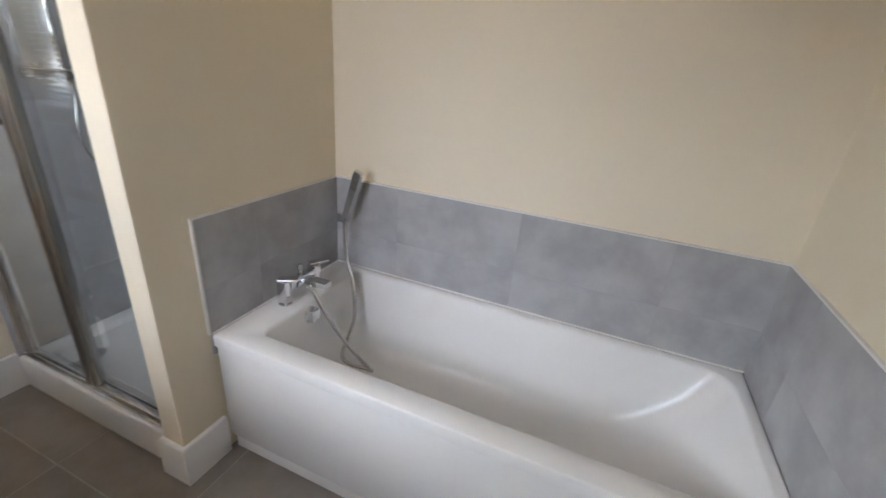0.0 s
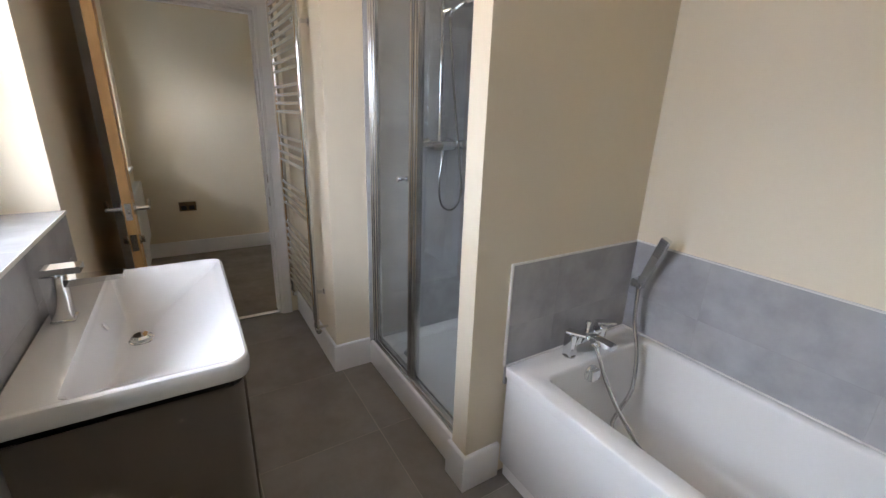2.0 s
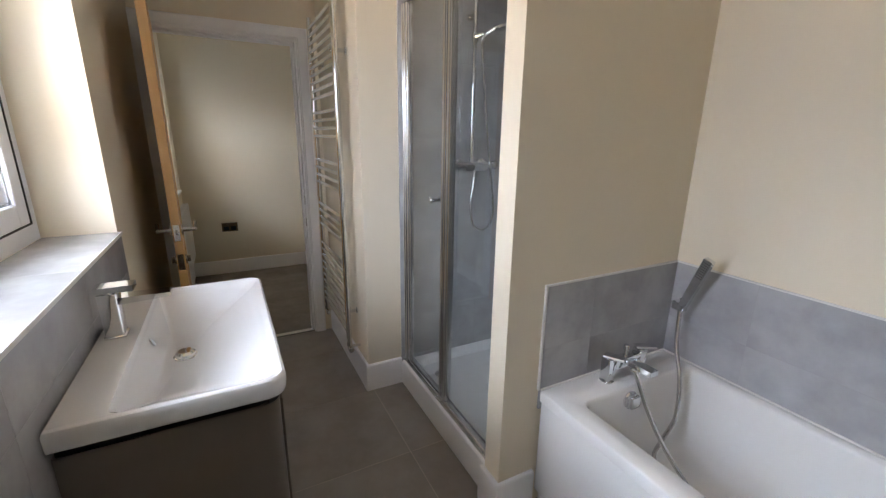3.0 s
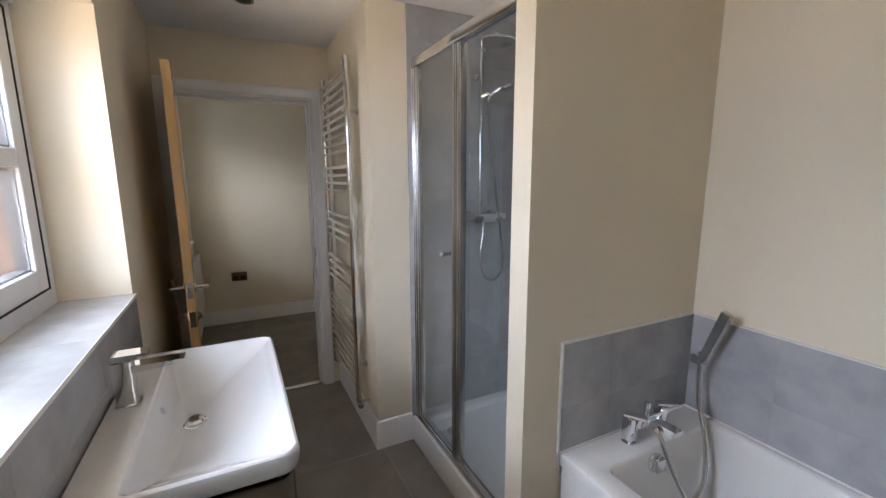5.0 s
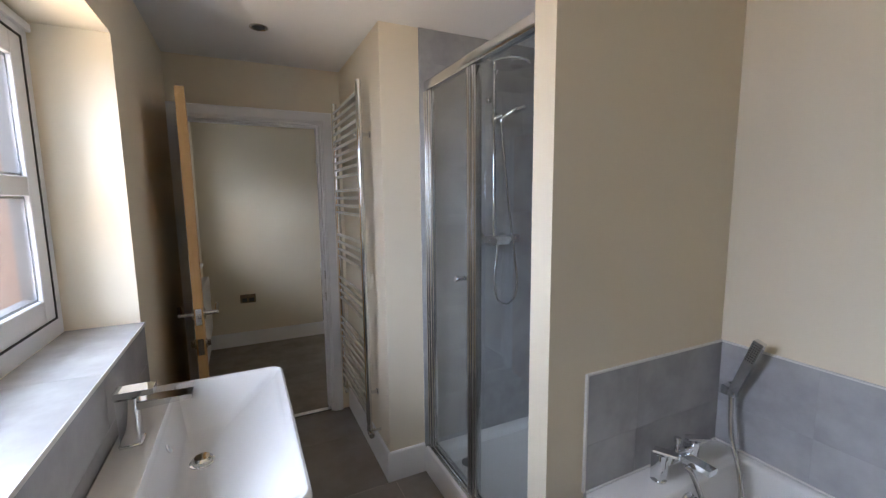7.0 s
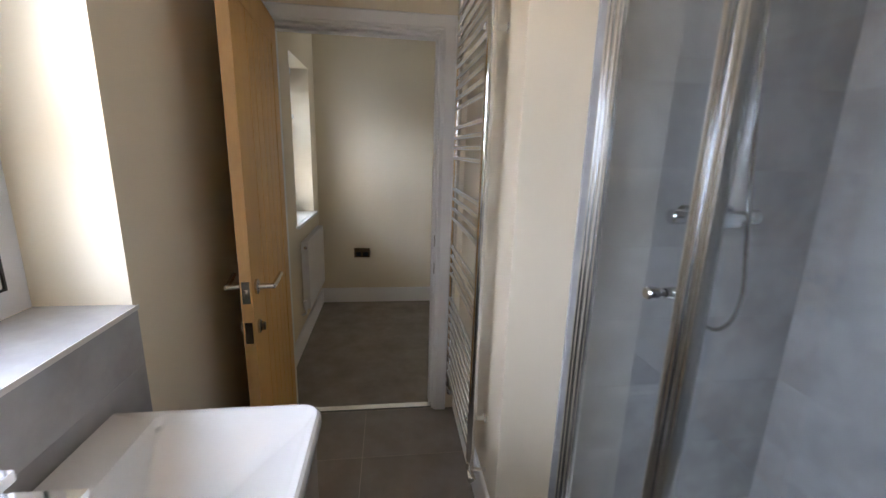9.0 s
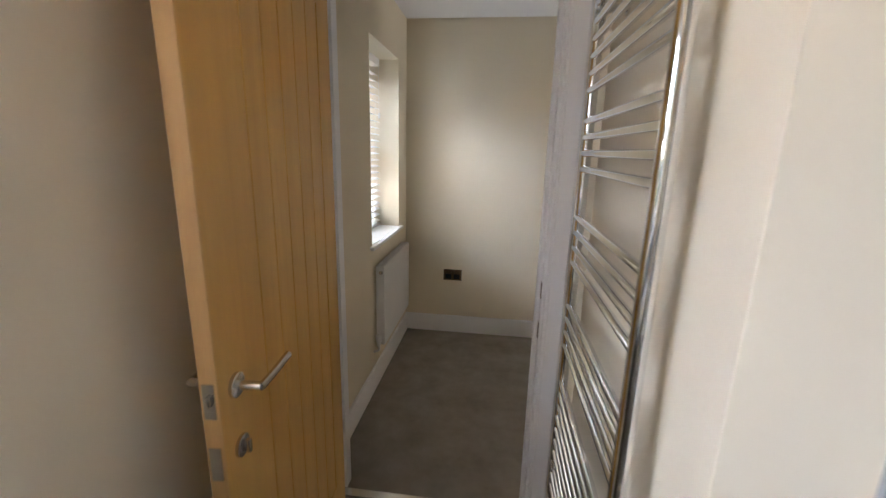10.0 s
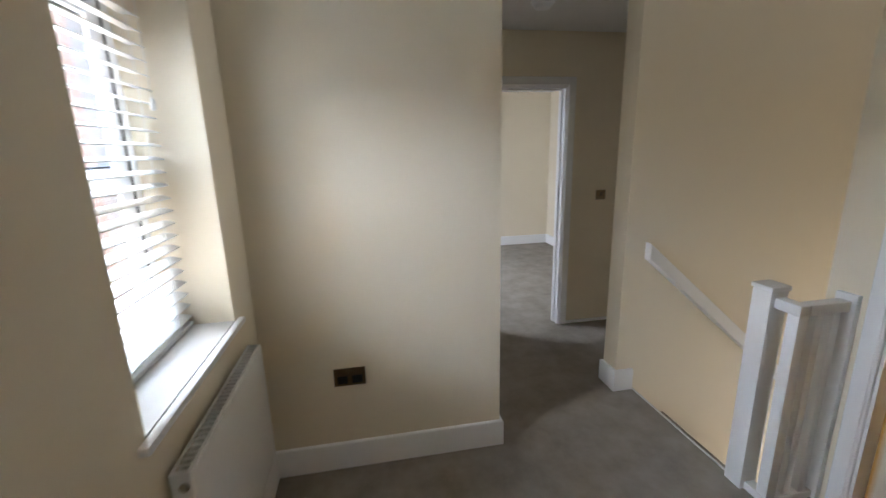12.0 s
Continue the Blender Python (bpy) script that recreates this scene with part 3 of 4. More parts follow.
# ---- bath ----
RIM = 0.535
BX0, BX1, BY0, BY1 = 1.965, END - 0.011, 1.349, BACK - 0.011
bath = thing("bath", ((BX0 + BX1) / 2, (BY0 + BY1) / 2, 0), "white acrylic straight bath with a plain front panel", "bath")
bm = bmesh.new()
R = rounded_rect
rows = [
    R(BX0, BX1, BY0, BY1, (0.006,) * 4, RIM - 0.045),
    R(BX0, BX1, BY0, BY1, (0.006,) * 4, RIM - 0.006),
    R(BX0 + 0.002, BX1 - 0.002, BY0 + 0.002, BY1 - 0.002, (0.008,) * 4, RIM - 0.002),
    R(BX0 + 0.007, BX1 - 0.007, BY0 + 0.007, BY1 - 0.007, (0.01,) * 4, RIM),
    R(2.090, 3.645, 1.432, 2.030, (0.035, 0.09, 0.09, 0.035), RIM - 0.001),
    R(2.096, 3.638, 1.438, 2.024, (0.035, 0.09, 0.09, 0.035), RIM - 0.006),
    R(2.101, 3.628, 1.443, 2.019, (0.035, 0.09, 0.09, 0.035), RIM - 0.016),
    R(2.111, 3.57, 1.455, 2.006, (0.05, 0.10, 0.10, 0.05), RIM - 0.12),
    R(2.124, 3.47, 1.470, 1.990, (0.06, 0.11, 0.11, 0.06), RIM - 0.24),
    R(2.138, 3.38, 1.486, 1.972, (0.07, 0.12, 0.12, 0.07), RIM - 0.32),
    R(2.158, 3.30, 1.512, 1.946, (0.08, 0.13, 0.13, 0.08), RIM - 0.36),
    R(2.200, 3.20, 1.560, 1.895, (0.08, 0.12, 0.12, 0.08), RIM - 0.377),
    R(2.300, 3.00, 1.650, 1.800, (0.05, 0.05, 0.05, 0.05), RIM - 0.381),
]
loft(bm, rows)
part("tub", bm, ACRYLIC, bath, "glossy white acrylic tub and rim", smooth=50)
bm = bmesh.new()
box(bm, BX0 + 0.002, BX1 - 0.003, BY0 + 0.010, BY0 + 0.024, 0.075, RIM - 0.046, 0.003)
part("bath_panel", bm, ACRYLIC, bath, "plain white bath panel")
part("plinth", boxes((BX0 + 0.012, BX1 - 0.003, BY0 + 0.026, BY0 + 0.04, 0.0, 0.085)), ACRYLIC, bath, "white recessed plinth")
bm = bmesh.new()
lathe(bm, (2.104, 1.682, 0.480), (1, 0.0, 0.12), [(0, 0.036), (0.006, 0.036), (0.010, 0.030), (0.014, 0.030)])
box(bm, 2.112, 2.138, 1.656, 1.706, 0.458, 0.506, 0.006)
part("overflow", bm, CHROME, bath, "chrome overflow with a square knob")
bm = bmesh.new()
lathe(bm, (2.36, 1.715, RIM - 0.381), (0, 0, 1), [(0, 0.035), (0.003, 0.035), (0.004, 0.025), (0.008, 0.022)])
part("waste", bm, CHROME, bath, "chrome bath waste")

# bath mixer
tapx = 2.030
mixer = thing("bath_mixer_tap", (tapx, 1.718, RIM), "chrome deck-mounted bath shower mixer tap", "tap")
bm = bmesh.new()
for y in (1.630, 1.806):
    lathe(bm, (tapx, y, RIM), (0, 0, 1), [(0, 0.027), (0.004, 0.027), (0.006, 0.022)], 20)
    v = box(bm, tapx - 0.021, tapx + 0.021, y - 0.020, y + 0.020, RIM + 0.004, RIM + 0.102, 0.004)
box(bm, tapx - 0.019, tapx + 0.022, 1.648, 1.788, RIM + 0.052, RIM + 0.090, 0.004)
v = box(bm, tapx + 0.018, tapx + 0.118, 1.712, 1.756, RIM + 0.058, RIM + 0.078)
for q in v:
    if q.co.x > tapx + 0.1:
        q.co.z -= 0.006
        q.co.y += 0.010
part("tap_body", bm, CHROME, mixer, "square chrome bridge body and spout")
for y, turn in ((1.630, 22), (1.806, 55)):
    bm = bmesh.new()
    lathe(bm, (tapx, y, RIM + 0.100), (0, 0, 1), [(0, 0.015), (0.006, 0.015)], 16)
    box(bm, tapx - 0.020, tapx + 0.060, y - 0.018, y + 0.018, RIM + 0.104, RIM + 0.114, 0.002, 1)
    for v in bm.verts:
        if v.co.z > RIM + 0.103:
            v.co.z += (v.co.x - tapx) * 0.06
        dx, dy = v.co.x - tapx, v.co.y - y
        a = radians(turn)
        v.co.x, v.co.y = tapx + dx * math.cos(a) - dy * math.sin(a), y + dx * math.sin(a) + dy * math.cos(a)
    part("tap_lever", bm, CHROME, mixer, "flat chrome lever")
bm = bmesh.new()
lathe(bm, (tapx, 1.722, RIM + 0.088), (0, 0, 1), [(0, 0.009), (0.026, 0.008), (0.028, 0.012), (0.044, 0.013), (0.047, 0.010)], 16)
part("diverter_knob", bm, CHROME, mixer, "chrome diverter knob")

holder_at = Vector((2.018, BACK - 0.011, 0.782))
hs = thing("bath_hand_shower", tuple(holder_at), "chrome stick hand shower in a wall holder with a metal hose", "shower")
bm = bmesh.new()
lathe(bm, holder_at, (0, -1, 0), [(0, 0.022), (0.008, 0.022), (0.01, 0.012), (0.035, 0.012)], 18)
box(bm, 2.004, 2.044, BACK - 0.070, BACK - 0.012, 0.764, 0.800, 0.005)
box(bm, 2.036, 2.064, 1.990, 2.022, 0.770, 0.796, 0.004)
part("wall_holder", bm, CHROME, hs, "square chrome wall holder")
bm = bmesh.new()
p0, p1 = Vector((2.046, 2.004, 0.770)), Vector((2.140, 1.978, 1.018))
dd = (p1 - p0).normalized()
sx = dd.cross(Vector((0, 1, 0))).normalized()
sy = dd.cross(sx)
rr = []
for f, w, h in ((0.0, 0.008, 0.008), (0.08, 0.011, 0.010), (0.12, 0.015, 0.011), (0.5, 0.0165, 0.011), (0.985, 0.0175, 0.011), (1.0, 0.016, 0.010)):
    c = p0.lerp(p1, f)
    rr.append([c + sx * w + sy * h, c - sx * w + sy * h, c - sx * w - sy * h, c + sx * w - sy * h])
loft(bm, rr, True, True)
part("handset", bm, CHROME, hs, "flat chrome stick handset")
bm = bmesh.new()
for i in range(8):
    for j in range(4):
        c = p0.lerp(p1, 0.68 + 0.038 * i) + sy * 0.0108 + sx * (0.0075 * (j - 1.5))
        lathe(bm, c, sy, [(0, 0.0024), (0.0014, 0.0020)], 6)
part("nozzles", bm, BLACK, hs, "dark rubber spray nozzles")
hose_pts = [(tapx + 0.050, 1.700, RIM + 0.058), (2.098, 1.712, RIM + 0.035), (2.130, 1.765, 0.42), (2.195, 1.800, 0.29), (2.285, 1.826, 0.185), (2.306, 1.832, 0.164), (2.270, 1.832, 0.163), (2.190, 1.815, 0.172), (2.152, 1.825, 0.20), (2.150, 1.870, 0.265), (2.158, 1.915, 0.36), (2.120, 1.960, 0.50), (2.064, 1.992, 0.62), (2.046, 2.004, 0.768)]
bm = bmesh.new()
tube(bm, hose_pts, 0.0088, 10, 10)
part("hose", bm, HOSE, hs, "corrugated chrome shower hose")

# ---- vanity and basin ----
VX0, VX1, VY1 = 1.272, 2.064, 0.446
van = thing("vanity_unit", ((VX0 + VX1) / 2, VY1 / 2, 0.0), "matt taupe vanity cabinet with rounded front corners", "cabinet")
bm = bmesh.new()
loft(bm, [R(VX0 + 0.012, VX1 - 0.012, 0.012, VY1 - 0.004, (0.002, 0.002, 0.035, 0.035), z) for z in (0.02, 0.829)], True, False)
part("carcass", bm, VANITY, van, "taupe lacquered carcass")
# Recessed band under the basin, its shade put into the colour.
bm = bmesh.new()
loft(bm, [R(VX0 + 0.030, VX1 - 0.030, 0.012, VY1 - 0.028, (0.002, 0.002, 0.03, 0.03), z) for z in (0.820, 0.850)], False, False)
part("shadow_gap", bm, RECESS_SHADE, van, "recessed finger grip with its shade painted near black")
for z0, z1 in ((0.03, 0.42), (0.435, 0.818)):
    bm = bmesh.new()
    box(bm, VX0 + 0.04, VX1 - 0.04, VY1 - 0.004, VY1 + 0.002, z0, z1, 0.001)
    part("drawer_front", bm, VANITY, van, "taupe drawer front")

BT = 0.903
bas = thing("basin", ((VX0 + VX1) / 2, 0.235, 0.80), "white ceramic rectangular basin with a sloping back", "sink")
bm = bmesh.new()
bx0, bx1, by0, by1 = 1.265, 2.072, 0.012, 0.461
cr = (0.004, 0.004, 0.045, 0.045)
rows = [
    R(bx0 + 0.012, bx1 - 0.012, by0, by1 - 0.012, (0.004, 0.004, 0.036, 0.036), 0.848),
    R(bx0 + 0.003, bx1 - 0.003, by0, by1 - 0.003, cr, 0.854),
    R(bx0, bx1, by0, by1, cr, 0.866),
    R(bx0, bx1, by0, by1, cr, BT - 0.010),
    R(bx0 + 0.003, bx1 - 0.003, by0 + 0.002, by1 - 0.003, cr, BT - 0.003),
    R(bx0 + 0.009, bx1 - 0.009, by0 + 0.006, by1 - 0.009, (0.004, 0.004, 0.038, 0.038), BT),
    R(bx0 + 0.018, bx1 - 0.018, 0.112, by1 - 0.017, (0.02, 0.02, 0.032, 0.032), BT - 0.002),
    R(bx0 + 0.030, bx1 - 0.030, 0.118, by1 - 0.028, (0.03, 0.03, 0.03, 0.03), BT - 0.014),
    R(bx0 + 0.042, bx1 - 0.042, 0.121, by1 - 0.042, (0.012, 0.012, 0.03, 0.03), BT - 0.024),
    R(bx0 + 0.185, bx1 - 0.185, 0.156, by1 - 0.190, (0.012, 0.012, 0.03, 0.03), BT - 0.094),
    R(bx0 + 0.215, bx1 - 0.215, 0.163, by1 - 0.205, (0.012, 0.012, 0.03, 0.03), BT - 0.101),
    R(bx0 + 0.320, bx1 - 0.320, 0.185, by1 - 0.230, (0.008,) * 4, BT - 0.106),
]
loft(bm, rows, False, True)
part("bowl", bm, CERAMIC, bas, "glossy white ceramic bowl", smooth=32)
bm = bmesh.new()
lathe(bm, (1.637, 0.212, BT - 0.107), (0, 0, 1), [(0, 0.034), (0.003, 0.033), (0.004, 0.028), (0.012, 0.027), (0.018, 0.020), (0.019, 0.004)])
part("waste", bm, CHROME, bas, "domed chrome click-clack waste")
bm = bmesh.new()
lathe(bm, (1.632, 0.133, BT - 0.048), (0, 1, 0.55), [(0, 0.012), (0.004, 0.012), (0.005, 0.008)], 18)
part("overflow_ring", bm, CHROME, bas, "small chrome overflow ring")

bt = thing("basin_tap", (1.642, 0.058, BT), "square chrome monobloc basin mixer tap", "tap")
bm = bmesh.new()
tx, ty = 1.642, 0.060
rows = [R(tx - 0.029, tx + 0.029, ty - 0.026, ty + 0.026, (0.006,) * 4, BT, 3), R(tx - 0.029, tx + 0.029, ty - 0.026, ty + 0.026, (0.006,) * 4, BT + 0.005, 3),
        R(tx - 0.025, tx + 0.025, ty - 0.022, ty + 0.022, (0.005,) * 4, BT + 0.007, 3), R(tx - 0.025, tx + 0.025, ty - 0.026, ty + 0.022, (0.005,) * 4, BT + 0.128, 3)]
loft(bm, rows, True, True)
v = box(bm, tx - 0.024, tx + 0.024, ty + 0.018, ty + 0.145, BT + 0.096, BT + 0.116)
for q in v:
    if q.co.y > ty + 0.1:
        q.co.z += 0.006 if q.co.z < BT + 0.1 else -0.002
part("tap_body", bm, CHROME, bt, "square chrome body and flat spout")
bm = bmesh.new()
v = box(bm, tx - 0.026, tx + 0.026, ty - 0.028, ty + 0.060, BT + 0.133, BT + 0.149)
lathe(bm, (tx, ty, BT + 0.125), (0, 0, 1), [(0, 0.014), (0.010, 0.014)], 14)
part("tap_lever", bm, CHROME, bt, "flat chrome lever plate")

# ---- towel rail ----
RY = 0.934
tr = thing("towel_rail", (0.44, RY, 0.28), "tall chrome ladder towel radiator with grouped bars", "radiator")
for x in (0.130, 0.745):
    bm = bmesh.new()
    tube(bm, [(x, RY, 0.275), (x, RY, 2.136)], 0.0165, 16)
    lathe(bm, (x, RY, 2.135), (0, 0, 1), [(0, 0.0165), (0.004, 0.014), (0.007, 0.006)], 16)
    part("upright", bm, CHROME, tr, "round chrome upright")
zs = [1.668 + 0.0455 * k for k in range(10)] + [1.583 - 0.046 * k for k in range(4)] + [1.298 - 0.048 * k for k in range(4)] + [1.010 - 0.0465 * k for k in range(4)] + [0.735 - 0.046 * k for k in range(10)]
bar_mesh = None
for z in zs:
    if bar_mesh is None:
        bm = bmesh.new()
        tube(bm, [(0.130, RY - 0.005, 0), (0.745, RY - 0.005, 0)], 0.0105, 14)
        ob = part("bar", bm, CHROME, tr, "round chrome bar")
        bar_mesh = ob.data
    else:
        ob = new("bar", bar_mesh)
        ob.parent = tr
        ob.matrix_parent_inverse = tr.matrix_basis.inverted()
    ob.location = (0, 0, z)
for x in (0.165, 0.710):
    for z in (0.43, 1.872):
        bm = bmesh.new()
        tube(bm, [(x, RY - 0.005, z), (x, 1.0, z)], 0.010, 12)
        lathe(bm, (x, 1.0, z), (0, -1, 0), [(0, 0.018), (0.006, 0.018), (0.008, 0.010)], 16)
        lathe(bm, (x, RY - 0.014, z), (0, -1, 0), [(0, 0.013), (0.006, 0.013), (0.008, 0.009)], 16)
        part("wall_bracket", bm, CHROME, tr, "chrome wall bracket")
for x in (0.130, 0.745):
    bm = bmesh.new()
    lathe(bm, (x, RY, 0.276), (0, 0, -1), [(0, 0.012), (0.02, 0.012), (0.021, 0.016), (0.05, 0.016), (0.052, 0.011), (0.07, 0.011)], 16)
    lathe(bm, (x, RY, 0.215), (0, 1, 0), [(0, 0.011), (0.03, 0.011), (0.031, 0.008), (0.072, 0.008)], 14)
    lathe(bm, (x, RY, 0.215), (1, 0, 0), [(0, 0.013), (0.015, 0.015), (0.05, 0.016), (0.053, 0.012)], 16)
    part("valve", bm, CHROME, tr, "chrome angled radiator valve")

# ---- shower ----
tray = thing("shower_tray", (1.36, 1.64, 0), "white low-profile shower tray", "shower")
tx0, tx1, ty0, ty1 = PX + 0.002, PART0 - 0.002, 1.224, BACK - 0.013
bm = bmesh.new()
loft(bm, [R(tx0, tx1, ty0, ty1, (0.002,) * 4, 0.0), R(tx0, tx1, ty0, ty1, (0.002,) * 4, 0.145), R(tx0 + 0.004, tx1 - 0.004, ty0 + 0.004, ty1 - 0.004, (0.004,) * 4, 0.149),
          R(tx0 + 0.05, tx1 - 0.05, ty0 + 0.055, ty1 - 0.04, (0.05,) * 4, 0.149), R(tx0 + 0.062, tx1 - 0.062, ty0 + 0.067, ty1 - 0.052, (0.045,) * 4, 0.143),
          R(tx0 + 0.075, tx1 - 0.075, ty0 + 0.08, ty1 - 0.065, (0.04,) * 4, 0.122), R(1.30, 1.42, 1.60, 1.70, (0.02,) * 4, 0.116)], True, True)
part("tray_body", bm, ACRYLIC, tray, "white stone resin tray", smooth=40)
bm = bmesh.new()
lathe(bm, (1.12, 1.38, 0.119), (0, 0, 1), [(0, 0.045), (0.004, 0.045), (0.007, 0.036), (0.008, 0.004)])
part("tray_waste", bm, CHROME, tray, "round chrome tray waste")

enc = thing("shower_enclosure", (1.36, 1.245, 0.15), "clear glass sliding shower door in a polished aluminium frame", "shower")
ey0, ey1 = 1.228, 1.270


def profile_post(bm, x0, x1, z0, z1, y0=ey0, y1=ey1):
    """Upright section with rounded ribs."""
    box(bm, x0, x1, y0, y1, z0, z1, 0.004)
    tube(bm, [((x0 + x1) / 2, y0 - 0.001, z0 + 0.002), ((x0 + x1) / 2, y0 - 0.001, z1 - 0.002)], min(0.007, (x1 - x0) / 3), 10)


def enc_part(name, spans, label=""):
    bm = bmesh.new()
    for s in spans:
        profile_post(bm, *s)
    return part(name, bm, SATIN, enc, label)


enc_part("wall_channel", [(PX + 0.002, PX + 0.022, 0.150, 2.066), (PX + 0.024, PX + 0.048, 0.150, 2.066)], "polished aluminium wall channel")
enc_part("wall_channel", [(PART0 - 0.030, PART0 - 0.002, 0.150, 2.066)], "polished aluminium wall channel")
bm = bmesh.new()
box(bm, PX + 0.002, PART0 - 0.002, ey0 - 0.004, ey1 + 0.004, 2.068, 2.118, 0.010, 3)
part("top_rail", bm, SATIN, enc, "rounded polished aluminium head rail")
bm = bmesh.new()
box(bm, PX + 0.002, PART0 - 0.002, ey0, ey1, 0.150, 0.172, 0.004)
box(bm, PX + 0.002, PART0 - 0.002, ey0 - 0.012, ey0, 0.150, 0.158, 0.003)
part("bottom_track", bm, SATIN, enc, "polished aluminium bottom track")
enc_part("door_stile", [(PX + 0.052, PX + 0.078, 0.175, 2.064, 1.230, 1.245)], "polished aluminium door stile")
enc_part("door_stile", [(1.366, 1.394, 0.175, 2.064, 1.226, 1.245)], "polished aluminium door stile with a magnetic strip")
enc_part("panel_stile", [(1.395, 1.424, 0.175, 2.064, 1.232, 1.268)], "polished aluminium fixed panel stile")
g = part("door_glass", boxes((PX + 0.074, 1.372, 1.235, 1.241, 0.178, 2.062)), SHOWERGLASS, enc, "clear toughened door glass")
g.visible_shadow = False
g = part("fixed_glass", boxes((1.418, PART0 - 0.022, 1.256, 1.262, 0.176, 2.064)), SHOWERGLASS, enc, "clear toughened fixed glass")
g.visible_shadow = False
bm = bmesh.new()
lathe(bm, (1.318, 1.235, 1.175), (0, -1, 0), [(0, 0.010), (0.012, 0.009), (0.016, 0.014), (0.040, 0.016), (0.044, 0.012)], 18)
lathe(bm, (1.318, 1.241, 1.175), (0, 1, 0), [(0, 0.012), (0.012, 0.012), (0.014, 0.014), (0.022, 0.014)], 18)
part("door_knob", bm, CHROME, enc, "small round chrome door knob")

TX = PX + 0.001
sh = thing("shower_mixer", (TX, 1.69, 1.300), "chrome thermostatic bar shower with riser rail and hose", "shower")
bm = bmesh.new()
tube(bm, [(TX + 0.060, 1.560, 1.300), (TX + 0.060, 1.795, 1.300)], 0.021, 20)
box(bm, TX + 0.042, TX + 0.084, 1.62, 1.76, 1.268, 1.308, 0.008)
for y in (1.615, 1.765):
    tube(bm, [(TX, y, 1.300), (TX + 0.05, y, 1.300)], 0.012, 14)
    lathe(bm, (TX, y, 1.300), (1, 0, 0), [(0, 0.032), (0.006, 0.032), (0.012, 0.022)], 20)
part("bar_valve", bm, CHROME, sh, "chrome thermostatic bar valve")
for y, s in ((1.560, -1), (1.795, 1)):
    bm = bmesh.new()
    lathe(bm, (TX + 0.060, y, 1.300), (0, s, 0), [(0, 0.022), (0.004, 0.025), (0.030, 0.024), (0.034, 0.018)], 20)
    part("control_knob", bm, CHROME, sh, "round chrome control knob")
bm = bmesh.new()
tube(bm, [(TX + 0.060, 1.665, 1.315), (TX + 0.060, 1.665, 2.12), (TX + 0.075, 1.668, 2.185), (TX + 0.13, 1.655, 2.215), (TX + 0.25, 1.630, 2.21)], 0.0105, 14, 6)
lathe(bm, (TX, 1.665, 2.06), (1, 0, 0), [(0, 0.018), (0.006, 0.018), (0.008, 0.009), (0.06, 0.009)], 14)
part("riser_rail", bm, CHROME, sh, "chrome riser rail with a curved arm")
bm = bmesh.new()
lathe(bm, (TX + 0.25, 1.630, 2.21), (0, 0, -1), [(0, 0.012), (0.022, 0.014), (0.028, 0.095), (0.036, 0.100), (0.040, 0.096)], 28)
part("rain_head", bm, CHROME, sh, "round chrome overhead rain shower head")
bm = bmesh.new()
tube(bm, [(TX + 0.060, 1.665, 1.93), (TX + 0.060, 1.665, 1.975)], 0.019, 16)
tube(bm, [(TX + 0.07, 1.665, 1.955), (TX + 0.105, 1.690, 1.965)], 0.012, 12)
part("slider", bm, CHROME, sh, "chrome rail slider")
bm = bmesh.new()
tube(bm, [(TX + 0.100, 1.682, 1.93), (TX + 0.115, 1.69, 1.955), (TX + 0.15, 1.71, 1.975), (TX + 0.175, 1.725, 1.985)], 0.011, 12, 5)
lathe(bm, (TX + 0.19, 1.735, 1.988), (0.25, 0.25, -0.93), [(-0.006, 0.02), (0.0, 0.032), (0.012, 0.034), (0.014, 0.030)], 22)
part("hand_shower", bm, CHROME, sh, "chrome hand shower")
bm = bmesh.new()
tube(bm, [(TX + 0.100, 1.682, 1.93), (TX + 0.095, 1.70, 1.80), (TX + 0.085, 1.745, 1.50), (TX + 0.08, 1.79, 1.22), (TX + 0.08, 1.812, 1.05), (TX + 0.08, 1.790, 0.955), (TX + 0.078, 1.735, 0.925), (TX + 0.072, 1.682, 0.965), (TX + 0.064, 1.668, 1.08), (TX + 0.060, 1.685, 1.20), (TX + 0.060, 1.69, 1.27)], 0.0065, 10, 8)
part("hose", bm, HOSE, sh, "corrugated chrome hose")

sh.matrix_basis = pose(TX, 1.64, 1.300)

# ---- ceiling spots ----
for i, (x, y) in enumerate(((0.592, 0.489), (1.392, 1.31))):
    sp = thing("ceiling_spot", (x, y, BATH_H), "recessed dark-lensed ceiling downlight with a metal bezel, off", "lamp", "bathroom ceiling downlights")
    bm = bmesh.new()
    lathe(bm, (x, y, BATH_H), (0, 0, -1), [(0, 0.044), (0.004, 0.043), (0.006, 0.036), (0.002, 0.032)], 28)
    part("bezel", bm, NICKEL, sp, "satin nickel bezel")
    bm = bmesh.new()
    lathe(bm, (x, y, BATH_H - 0.0025), (0, 0, -1), [(0, 0.030), (0.001, 0.029)], 24)
    part("lens", bm, BLACK, sp, "dark unlit lens")


